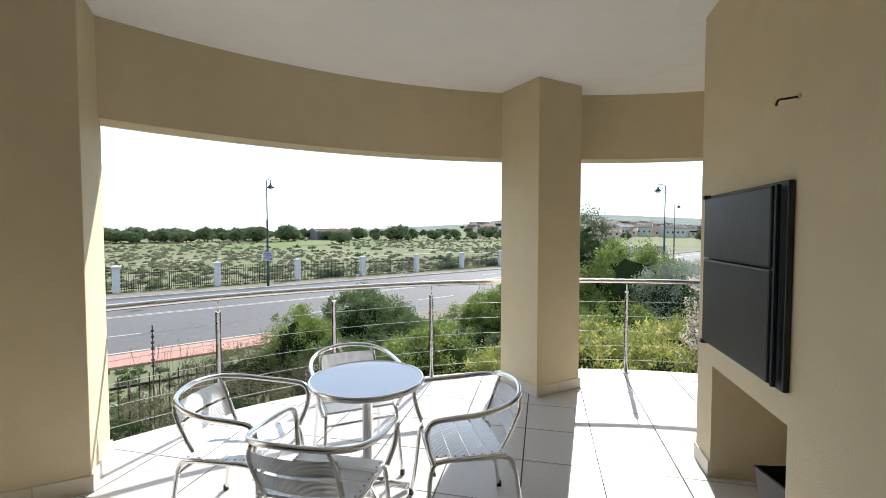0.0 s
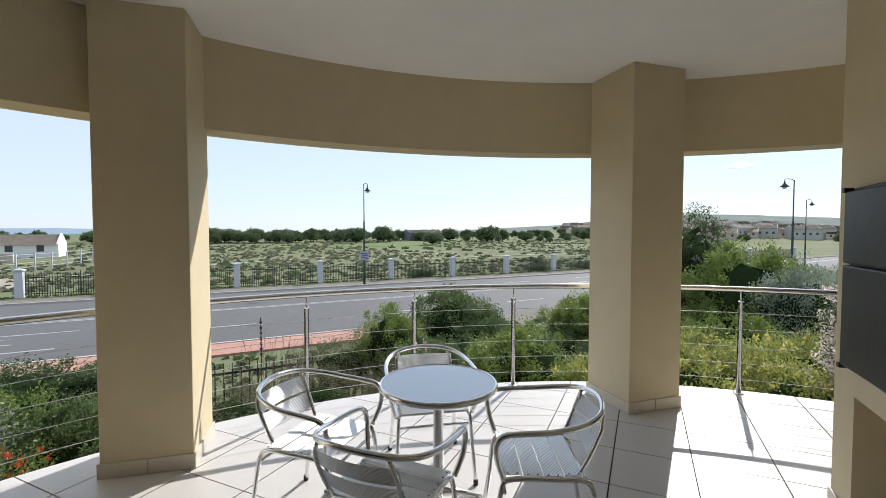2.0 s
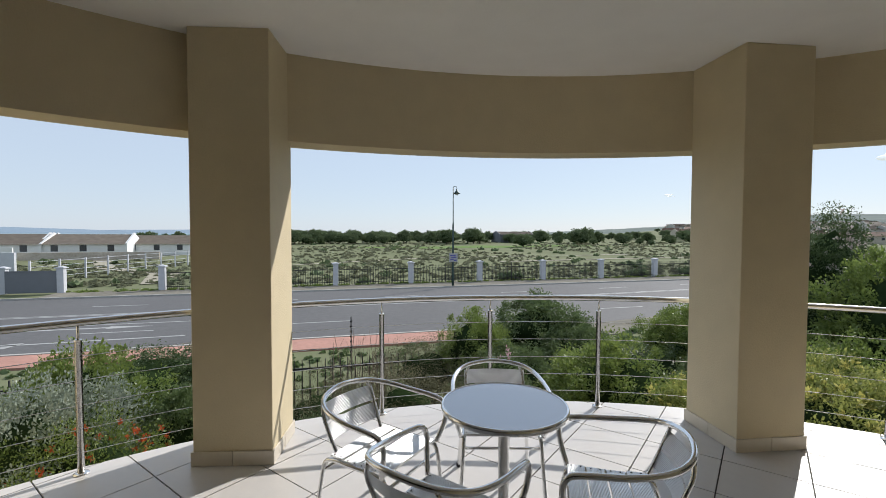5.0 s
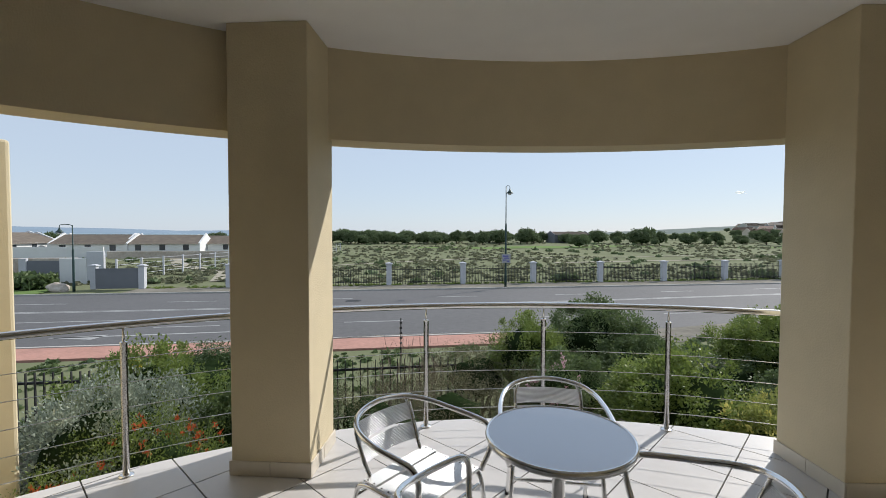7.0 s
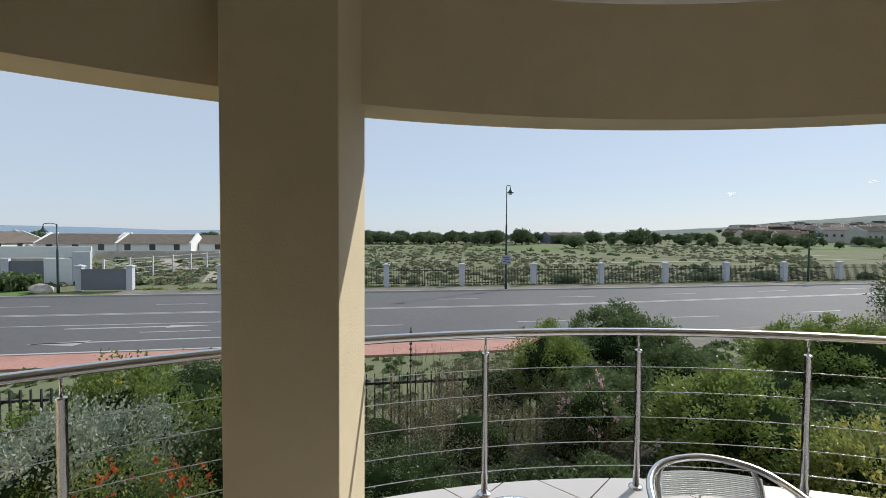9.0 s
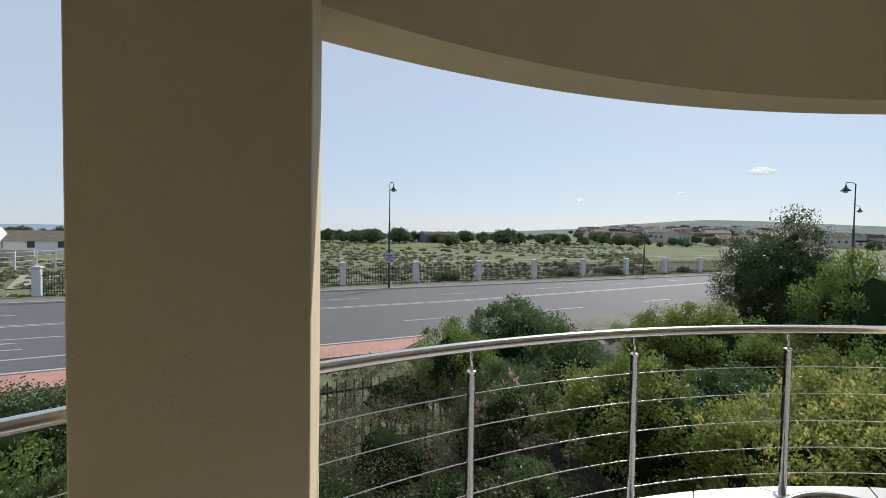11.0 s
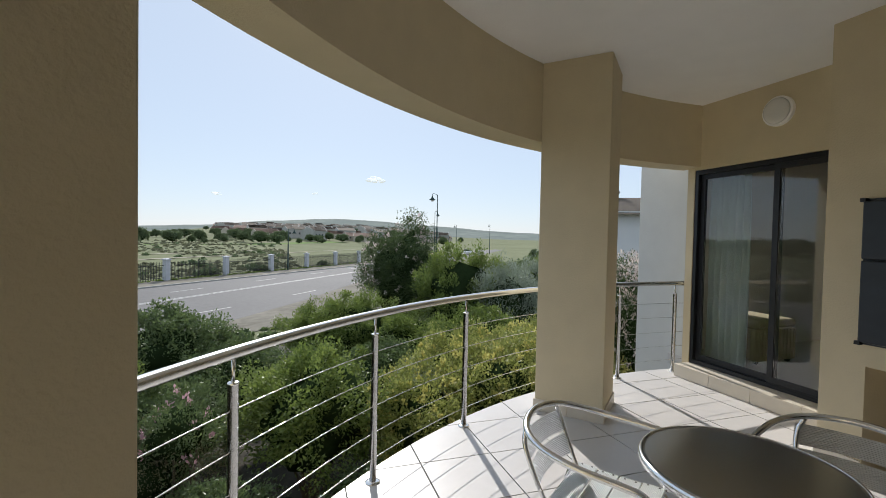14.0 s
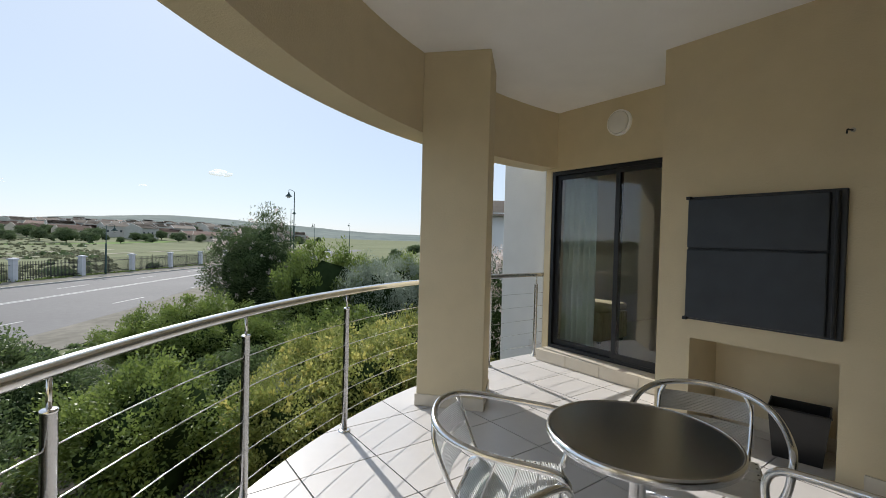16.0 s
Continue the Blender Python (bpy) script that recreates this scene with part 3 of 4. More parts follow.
def flat(name, pts, z, material, label, kind="structure", thick=0.02):
    """A flat sheet over land coordinates, its top z above the ground."""
    bm = bmesh.new()
    prism(bm, pts, z - thick, z)
    bmesh.ops.recalc_face_normals(bm, faces=bm.faces[:])
    ob = part(name, bm, material, label=label, kind=kind)
    ob.matrix_basis = LAND
    return ob


NEAR = [(-120, 16.3), (14, 16.3), (24, 18.0), (38, 21.5), (90, 27), (170, 36)]
FAR = [(190, 52), (110, 37), (60, 32.8), (20, 32.4), (-120, 33.2)]
flat("road", NEAR + FAR, 0.02, ASPHALT, "grey asphalt road with worn white lines")
flat("pavement", [(-120, 14.4), (5.5, 14.4), (7.5, 16.15), (-120, 16.15)], 0.09, PINK, "pink brick pavement beside the road", thick=.09)
flat("kerb", [(-120, 16.15), (7.5, 16.15), (7.5, 16.3), (-120, 16.3)], 0.12, KERB, "pale concrete kerb", thick=.12)
flat("verge_near", [(7.0, 13.6), (60, 15.5), (90, 24), (90, 27), (38, 21.5), (24, 18), (14, 16.3), (7.6, 16.3)], 0.03, VERGE, "sandy gravel verge")
flat("verge_far", [(-18.5, 33.1), (20, 32.5), (60, 32.9), (110, 37.2), (110, 40), (60, 36.2), (-18.5, 36.2)], 0.09, VERGE, "sandy far pavement", thick=.09)
flat("kerb_far", [(-120, 33.2), (20, 32.4), (60, 32.8), (60, 32.95), (20, 32.55), (-120, 33.35)], 0.13, KERB, "pale concrete kerb", thick=.13)
flat("lawn", [(-60, 33.4), (-24.5, 33.3), (-24.5, 37), (-60, 37)], 0.06, LAWN, "green roadside lawn")
flat("soil", [(-30, -12), (40, -12), (40, 12.4), (6.8, 12.5), (6.5, 14.3), (-30, 14.3)], 0.01, SOIL, "dark garden soil under the bushes", thick=.01)

flat("verge_garden", [(-60, 7.3), (6.6, 7.3), (7.4, 14.35), (-60, 14.35)], 0.014, FIELD, "patchy grass verge between the garden fence and the pavement", thick=.012)


def stripe(s0, d0, s1, d1, w=.12):
    n = Vector((-(d1 - d0), s1 - s0)).normalized() * w / 2
    return [(s0 - n.x, d0 - n.y), (s1 - n.x, d1 - n.y), (s1 + n.x, d1 + n.y), (s0 + n.x, d0 + n.y)]


bm = bmesh.new()
CEN = [(-120, 24.9), (14, 25.0), (46, 27.3), (110, 33.5)]
for (a, b), (c, d) in zip(CEN, CEN[1:]):
    for o in (0, .32):
        prism(bm, stripe(a, b + o, c, d + o, .13), .02, .026)
for k in range(-12, 10):
    s0 = k * 9.0 - 1.2
    if s0 < 20:
        prism(bm, stripe(s0, 20.0, s0 + 3, 20.0), .02, .026)
    else:
        prism(bm, stripe(s0, 20.0 + (s0 - 20) * .07, s0 + 3, 20 + (s0 - 17) * .07), .02, .026)
    prism(bm, stripe(s0 - 3, 28.4 + max(0, s0 - 20) * .07, s0, 28.4 + max(0, s0 - 17) * .07), .02, .026)
prism(bm, stripe(-60, 22.3, -5.5, 22.0, .12), .02, .026)
prism(bm, stripe(-13.5, 18.2, -5.5, 18.5, .16), .02, .026)
prism(bm, [(-13.5, 18.2), (-11.6, 17.7), (-11.4, 18.6)], .02, .026)
prism(bm, stripe(-14, 21.2, -9.5, 21.2, .2), .02, .026)
prism(bm, [(-9.5, 20.9), (-7.6, 21.2), (-9.5, 21.5)], .02, .026)
ob = part("road_markings", bm, PAINT, label="worn white road lines and arrows", kind="structure")
ob.matrix_basis = LAND
bm = bmesh.new()
prism(bm, [(-1.1 + .55 * math.cos(a * math.pi / 8), 27.3 + .45 * math.sin(a * math.pi / 8)) for a in range(16)], .02, .027)
ob = part("manhole_cover", bm, IRON, label="dark iron manhole cover in the asphalt")
ob.matrix_basis = LAND
tagged(ob, category="manhole cover")
flat("sea", [(-180, 330), (-60, 1300), (150, 2490), (-2990, 2490), (-2990, 100), (-600, 100)], 3.0, SEA, "blue-green sea towards the horizon", thick=2.5)



def drape(name, line, width, material, label, step=2.5):
    """A sheet that follows the land along a line of land coordinates."""
    bm = bmesh.new()
    pts = []
    for (a, b), (c, d) in zip(line, line[1:]):
        n = max(1, int(math.hypot(c - a, d - b) / step))
        pts += [(a + (c - a) * i / n, b + (d - b) * i / n) for i in range(n)]
    pts.append(line[-1])
    prev = None
    for i, (s, d) in enumerate(pts):
        a, b = pts[max(0, i - 1)], pts[min(len(pts) - 1, i + 1)]
        t = Vector((b[0] - a[0], b[1] - a[1])).normalized()
        w = width * (0.8 + .4 * noise.noise((s * .1, d * .1, 7))) / 2
        row = []
        for k in range(-4, 5):
            x, y = s - t.y * w * k / 4, d + t.x * w * k / 4
            row.append(bm.verts.new((x, y, height(x, y) + .07)))
        if prev:
            for k in range(8):
                bm.faces.new((prev[k], row[k], row[k + 1], prev[k + 1]))
        prev = row
    bmesh.ops.recalc_face_normals(bm, faces=bm.faces[:])
    ob = part(name, bm, material, label=label, kind="structure")
    ob.matrix_basis = LAND
    return ob


drape("sand_track", [(-14, 41), (-16, 50), (-26, 62), (-34, 80)], 2.6, SAND, "pale sandy footpath across the field")
drape("sand_track", [(-16, 50), (-4, 62), (14, 72), (50, 80), (110, 88)], 1.6, SAND, "pale sandy footpath across the field")
drape("sand_track", [(28, 62), (60, 66), (120, 72)], 1.8, SAND, "pale sandy footpath across the field")
drape("fairway", [(10, 135), (60, 128), (150, 125), (210, 140)], 16, LAWN, "mown green fairway", 5)

# ---- far hills ----


def ridge(name, az, dist, material, label, base=-25):
    """A ridge whose crest stands at the given heights in degrees over az degrees from +y to the left."""
    bm = bmesh.new()
    n = 160
    prof = []
    for i in range(n + 1):
        a = az[0][0] + (az[-1][0] - az[0][0]) * i / n
        e = float(np.interp(a, [p[0] for p in az], [p[1] for p in az]))
        e += (0.035 * noise.noise((a * .6, 1, dist)) + .02 * noise.noise((a * 3.1, 5, 1))) * min(1, e * 3)
        col = []
        for k, (f, r) in enumerate(((0.0, .55), (.45, .72), (.8, .88), (1.0, 1.0), (.6, 1.15))):
            rr = dist * r
            h = base + (dist * math.tan(radians(e)) + 1.6 - base) * f + (12 * f * (1 - f)) * noise.noise((a * .8, k, 2))
            col.append(bm.verts.new((-math.sin(radians(a)) * rr, math.cos(radians(a)) * rr, h)))
        prof.append(col)
    for a, b in zip(prof, prof[1:]):
        for k in range(4):
            bm.faces.new((a[k], a[k + 1], b[k + 1], b[k]))
    return part(name, bm, material, label=label, kind="structure", smooth=True)


ridge("backdrop_hill", [(-60, .5), (-45, .5), (-32, .72), (-27.8, .8), (-23.5, 1.02), (-19.4, 1.34), (-14, 1.64), (-9.2, 1.96), (-5, 2.08), (-2, 1.98), (1.4, 1.7), (3.6, 1.6), (5.9, 1.35), (9.7, .95), (16, .62), (22, .3), (29, 0)], 2600, HILL, "long low scrub-covered hill on the horizon")
# No air volume: the distance haze is put into the mountains' blue colour.
HAZE = mat("hazy_far_mountains", (0.20, 0.27, 0.34), 1.0, 0, .005, .05, big=.001)
ridge("backdrop_mountains", [(48, -.2), (56, .15), (66, .42), (74, .3), (80, .5), (88, .62), (100, .3), (110, .2)], 4200, HAZE, "hazy blue mountains across the bay", -30)

# ---- plants ----
NR = np.random.RandomState(7)


def leaf_cloud(clumps, per, clump_r, size, shape, floor_z=0.0):
    """Vertices and faces of folded leaves that cover clumps round a lumpy crown."""
    cen = []
    while len(cen) < clumps:
        v = NR.normal(size=3)
        v /= np.linalg.norm(v)
        if v[2] < -0.35:
            continue
        r = 0.72 + 0.33 * noise.noise((v[0] * 1.9 + shape[3], v[1] * 1.9, v[2] * 1.9)) + 0.16 * NR.rand()
        if NR.rand() < .25:
            r *= .8
        p = v * r * np.array(shape[:3])
        cen.append(p)
    cen = np.array(cen)
    n = clumps * per
    c = np.repeat(cen, per, 0)
    off = NR.normal(size=(n, 3))
    off /= np.linalg.norm(off, axis=1)[:, None]
    off *= (NR.rand(n, 1) ** .5) * clump_r * (0.6 + .8 * np.repeat(NR.rand(clumps, 1), per, 0))
    p = c + off
    out = p / np.linalg.norm(p, axis=1)[:, None]
    d = out + .9 * NR.normal(size=(n, 3)) + np.array([0, 0, .35])
    d /= np.linalg.norm(d, axis=1)[:, None]
    side = np.cross(d, NR.normal(size=(n, 3)))
    side /= np.linalg.norm(side, axis=1)[:, None]
    L = size * (0.6 + .8 * NR.rand(n, 1))
    nrm = np.cross(d, side)
    v = np.stack([p, p + d * L * .5 + side * L * .26, p + d * L, p + d * L * .5 - side * L * .26 + nrm * L * .12], 1).reshape(-1, 3)
    v[:, 2] += shape[2] * .35 + floor_z
    f = np.arange(4 * n).reshape(-1, 4)
    return v, f


def leaf_mesh(name, v, f, material):
    me = bpy.data.meshes.new(name)
    me.from_pydata(v.tolist(), [], f.tolist())
    me.materials.append(material)
    me.update()
    return me


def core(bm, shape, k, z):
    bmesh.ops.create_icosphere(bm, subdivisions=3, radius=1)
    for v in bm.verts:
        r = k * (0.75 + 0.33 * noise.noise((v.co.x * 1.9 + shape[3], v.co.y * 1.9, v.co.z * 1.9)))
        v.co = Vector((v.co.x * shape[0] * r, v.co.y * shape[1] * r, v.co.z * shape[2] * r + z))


def bush(label, material, shape, size, clumps=110, per=85, clump_r=.20, flower=None, stem_h=1.2, bloom=.07, category="shrub", flowers=60, inner=.77, name="bush"):
    """A shrub: stems, a crown of small leaves, flowers where it has them. Its crown stands stem_h above the ground."""
    b = tagged(new(name), label=label, category=category)
    bm = bmesh.new()
    for i in range(7):
        a = i * 2.4
        x, y = math.cos(a), math.sin(a)
        tube(bm, smooth_path([(x * .06, y * .06, 0), (x * .18, y * .18, stem_h * .5), (x * shape[0] * .45, y * shape[1] * .45, stem_h + shape[2] * .4)], 3), [.035 - .004 * k for k in range(7)], 6)
    part("trunk", bm, BARK, b, smooth=True)
    v, f = leaf_cloud(clumps, int(per * 1.35), clump_r, size * .78, shape, stem_h)
    crown = new("crown", leaf_mesh("crown", v, f, material))
    crown.parent = b
    # Solid lump coloured dark to give the shaded gaps between leaf clumps.
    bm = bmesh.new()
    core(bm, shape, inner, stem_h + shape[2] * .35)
    part("shade_core", bm, CORE, b, smooth=True)
    if flower:
        v, f = leaf_cloud(flowers, 14, bloom, size * 1.0, (shape[0] * 1.06, shape[1] * 1.06, shape[2] * 1.06, shape[3]), stem_h - .03)
        fl = new("blossom", leaf_mesh("blossom", v, f, flower))
        fl.parent = b
    return b


def put(b, x, y, top, turn=0, wide=1.0, full=1.0):
    """A copy of a shrub whose crown tops out at the height top; full is the height of the built one."""
    k = (top - GROUND) / full
    return copy_thing(b, Matrix.Translation((x, y, GROUND)) @ Matrix.Rotation(radians(turn), 4, "Z") @ Matrix.Diagonal((wide, wide, k, 1)))


def spread(b, full, spots):
    """Places the first where it is built and copies of it elsewhere."""
    for i, (x, y, top, wide) in enumerate(spots):
        m = Matrix.Translation((x, y, GROUND)) @ Matrix.Rotation(1.7 * i, 4, "Z") @ Matrix.Diagonal((wide, wide, (top - GROUND) / full, 1))
        if i:
            c = copy_thing(b, Matrix.Identity(4))
            c.matrix_basis = m
    x, y, top, wide = spots[0]
    b.matrix_basis = Matrix.Translation((x, y, GROUND)) @ Matrix.Diagonal((wide, wide, (top - GROUND) / full, 1))


spread(bush("rounded bright green leafy shrub in the garden bed", L_BRIGHT, (1.25, 1.25, 1.05, 3), .065, 150, 95), 2.75,
       [(0.5, 6.2, -.06, 1.12), (-5.25, 0.25, .10, .95), (-2.9, 7.3, -.1, .9), (1.75, 11.2, .15, 1.15), (.85, 11.9, -.2, .95), (2.9, 10.4, -.25, 1.2), (5.2, 12.2, 1.5, 1.35), (8.2, 12.6, 1.1, 1.2), (4.4, 9.0, -.05, 1.1)])
spread(bush("dense mid-green leafy shrub in the garden bed", L_GREEN, (1.3, 1.25, 1.05, 9), .068, 150, 90), 2.75,
       [(-2.25, 9.6, .12, 1.2), (-1.6, 6.7, -.6, .9), (-3.9, 1.1, -.45, .75), (-0.6, 4.3, -1.2, .8), (1.3, 4.6, -1.35, .8), (6.5, 17.5, .5, 1.5), (-1.0, 8.8, -.5, 1.0), (2.2, 8.6, -.7, 1.0), (-6.8, 3.2, -.9, 1.0), (8.5, 14.5, .9, 1.6)])
spread(bush("dark green shrub in the shade below the balcony", L_DARK, (1.35, 1.3, 1.0, 21), .055, 130, 85), 2.7,
       [(-2.6, 2.9, -1.1, .9), (-4.3, 1.9, -.75, .9), (-2.5, .3, -1.35, .8), (2.9, 4.6, -1.3, .9), (4.3, 10.6, -.7, 1.3), (-1.4, 3.9, -1.3, .9), (6.4, 7.4, -.5, 1.1), (-7.5, 2.0, -.6, 1.2), (0.4, 9.5, -.9, 1.1), (5.6, 13.2, -.2, 1.4), (7.7, 4.6, -.7, 1.0)])
spread(bush("yellow-green variegated hedge shrub outside the railing", L_YELLOW, (1.2, 1.15, 1.0, 33), .068, 140, 85, .21, F_CREAM, flowers=150), 2.65,
       [(3.5, 5.9, -.12, 1.0), (2.1, 5.7, -.45, .85), (4.9, 5.8, -.10, 1.0), (5.0, 7.2, .0, 1.0), (3.3, 7.0, -.15, 1.0), (6.3, 5.9, -.2, 1.0)])
spread(bush("silver-grey leafed shrub with pale tips", L_SILVER, (1.1, 1.1, .95, 41), .05, 130, 85), 2.6,
       [(-4.0, -.45, .17, 1.0), (6.2, 11.0, 1.2, 1.1), (2.2, 6.4, -.5, .6), (7.6, 12.2, 1.25, 1.1)])
spread(bush("shrub with orange flower spikes below the railing", L_BRIGHT, (1.05, 1.05, .95, 47), .042, 130, 95, .22, F_ORANGE, flowers=110, bloom=.04), 2.6,
       [(-3.35, -.15, -.24, .85), (-2.85, -1.15, -.5, .75)])
spread(bush("olive-brown wiry shrub with thin dry twigs", L_OLIVE, (1.25, 1.2, .9, 55), .036, 130, 70, .26, inner=.55), 2.6,
       [(-2.6, 4.4, -.75, .95), (-3.6, 6.2, -.62, 1.1), (-3.9, 3.4, -.95, .9), (-1.6, 5.6, -.85, .8)])
spread(bush("shrub covered in pale pinkish-white blossom", L_DARK, (1.2, 1.2, 1.3, 61), .05, 110, 75, .22, F_WHITE, stem_h=2.2, flowers=620, bloom=.085), 4.1,
       [(5.8, 5.75, 1.5, .85)])
spread(bush("small shrub with pink flowers", L_GREEN, (.5, .5, .5, 66), .05, 40, 60, .16, F_PINK, stem_h=1.5, flowers=20), 2.3,
       [(-1.2, 5.5, -.42, 1.0)])

# a taller tree by the road
tree = bush("tall small-leafed dark garden tree with pale flowering tips", L_DARK, (1.75, 1.75, 2.4, 71), .075, 260, 110, .34, F_WHITE, stem_h=2.2, category="tree", inner=.82, name="tree", flowers=110)
tree.matrix_basis = Matrix.Translation((3.95, 15.0, GROUND)) @ Matrix.Diagonal((1, 1, .97, 1))

# bare twigs
bt = tagged(new("bare_shrub"), label="bare dry twiggy shrub behind the garden fence", category="shrub")
bt.location = (-4.0, 4.7, GROUND)
bm = bmesh.new()
rt = random.Random(5)
for i in range(90):
    a, r0 = rt.uniform(0, 6.28), rt.uniform(0, .9)
    x, y = r0 * math.cos(a), r0 * math.sin(a)
    h = rt.uniform(1.4, 2.5)
    lx, ly = rt.uniform(-.45, .45), rt.uniform(-.45, .45)
    tube(bm, [(x, y, .0), (x + lx * .4, y + ly * .4, h * .5), (x + lx, y + ly, h)], [.009, .006, .002], 4)
    for j in range(4):
        t = rt.uniform(.4, .95)
        q = (x + lx * t, y + ly * t, h * t)
        tube(bm, [q, (q[0] + rt.uniform(-.25, .25), q[1] + rt.uniform(-.25, .25), q[2] + rt.uniform(.1, .35))], [.004, .0015], 3)
part("twig_tangle", bm, TWIG, bt, kind="stuff")

# ---- garden palisade fence ----
gf = tagged(new("garden_fence"), label="black iron palisade fence round the garden", category="fence")
gf.matrix_basis = LAND
bm = bmesh.new()
for z in (.35, 1.45):
    box(bm, -14, 6, 7.15, 7.19, z, z + .05)
part("rail", bm, IRON, gf)
for i in range(118):
    s0 = -13.9 + i * .168
    bm = bmesh.new()
    vv = box(bm, s0, s0 + .055, 7.10, 7.14, .05, 1.70)
    for a in vv[4:]:
        a.co.x = s0 + .0275 + (a.co.x - s0 - .0275) * .3
    part("picket", bm, IRON, gf)
ep = tagged(new("electric_fence_post"), label="thin black electric fence post with insulators", category="fence post")
ep.location = land(1.0, 7.3, GROUND)
bm = bmesh.new()
tube(bm, [(0, 0, 0), (0, 0, 2.6)], .012, 6)
for k in range(7):
    lathe(bm, [(0, 0), (.03, 0), (.03, .04), (0, .04)], (0, 0, 1.75 + k * .12), 8)
part("post", bm, IRON, ep)

# ---- far fence: pillars and panels ----
PIT, S0, DF = 6.62, 1.55, 35.9


def pillar():
    p = tagged(new("fence_pillar"), label="pale grey square fence pillar with a capstone", category="pillar", group="pillars of the far fence")
    bm = bbox(-.22, .22, -.22, .22, 0, 1.86, .01)
    part("shaft", bm, PILLAR, p)
    bm = bmesh.new()
    v = box(bm, -.31, .31, -.31, .31, 1.86, 1.92)
    box(bm, -.25, .25, -.25, .25, 1.92, 1.95)
    lo = [bm.verts.new((x * .25, y * .25, 1.95)) for x, y in ((-1, -1), (1, -1), (1, 1), (-1, 1))]
    t = bm.verts.new((0, 0, 2.04))
    for i in range(4):
        bm.faces.new((lo[i], lo[(i + 1) % 4], t))
    part("cap", bm, PILLAR, p)
    return p


def panel():
    p = tagged(new("fence_panel"), label="black iron palisade panel between pale pillars", category="fence", group="panels of the far fence")
    bm = bmesh.new()
    for z in (.25, 1.35):
        box(bm, .25, PIT - .25, -.02, .02, z, z + .05)
    part("rail", bm, IRON, p)
    bm = bmesh.new()
    for i in range(42):
        x = .33 + i * .1403
        w = .022 if i != 21 else .05
        vv = box(bm, x - w, x + w, -.05, -.022, .08, 1.68 if i != 21 else 1.8)
        for a in vv[4:]:
            a.co.x = x + (a.co.x - x) * .4
    part("palisade", bm, IRON, p, kind="stuff")
    return p


pl, pn = pillar(), panel()
for k in range(-3, 14):
    s_ = S0 + PIT * k
    m = LAND @ Matrix.Translation((s_, DF, .05))
    if k == -3:
        pl.matrix_basis = m
        continue
    copy_thing(pl, m)
    if k == -2:
        pn.matrix_basis = m
    elif k < 13:
        copy_thing(pn, m)
copy_thing(pl, LAND @ Matrix.Translation((-22.0, DF + .3, .05)))
g1 = tagged(new("gate"), label="closed solid grey sliding gate between pale pillars", category="gate")
g1.matrix_basis = LAND
part("panel", bbox(-21.75, -18.1, DF - .05, DF + .05, .1, 1.72, .01), GATE, g1)
part("frame", bbox(-21.75, -18.1, DF - .08, DF - .055, 1.66, 1.74, .004), GATE, g1)
g2 = tagged(new("gate"), label="closed dark grey gate with white wall ends", category="gate")
g2.matrix_basis = LAND @ Matrix.Translation((-27.5, 41, 0))
part("panel", bbox(-2.6, 0, -.05, .05, .05, 2.1, .01), GATE, g2)
part("side_wall", bbox(0.02, 2.2, -.15, .15, 0, 2.3, .01), HOUSE, g2)
part("side_wall", bbox(-3.2, -2.62, -.15, .15, 0, 2.3, .01), PILLAR, g2)
part("side_wall", bbox(2.22, 3.6, -.15, .15, 0, 2.9, .01), PILLAR, g2)
sw = tagged(part("stone_wall", bbox(-62, -31.5, 49.5, 50.3, 0, 1.9, .12), RUBBLE), label="pale rubble stone wall", category="wall")
sw.matrix_basis = LAND
bld = tagged(new("boulder"), label="grey-brown boulder lying on the lawn", category="boulder")
bld.matrix_basis = LAND @ Matrix.Translation((-24.1, 35.4, .22)) @ Matrix.Diagonal((.75, .6, .48, 1))
bm = bmesh.new()
bmesh.ops.create_icosphere(bm, subdivisions=3, radius=1)
for v in bm.verts:
    v.co *= 1 + .3 * noise.noise(v.co * 1.3)
part("stone", bm, RUBBLE, bld)
wf = tagged(new("wire_fence"), label="pale post and wire fence across the field", category="fence")
wf.matrix_basis = LAND
for i in range(22):
    t = i / 21
    s_, d_ = -24 + 16 * t, 43 + 62 * t
    part("fence_post", bbox(s_ - .07, s_ + .07, d_ - .07, d_ + .07, height(s_, d_), height(s_, d_) + 2.1, 0), PILLAR, wf)
bm = bmesh.new()
for z in (.5, 1.0, 1.5, 1.95):
    tube(bm, [(-24 + 16 * i / 10, 43 + 62 * i / 10, height(-24 + 16 * i / 10, 43 + 62 * i / 10) + z) for i in range(11)], .02, 4)
part("wire", bm, PILLAR, wf)

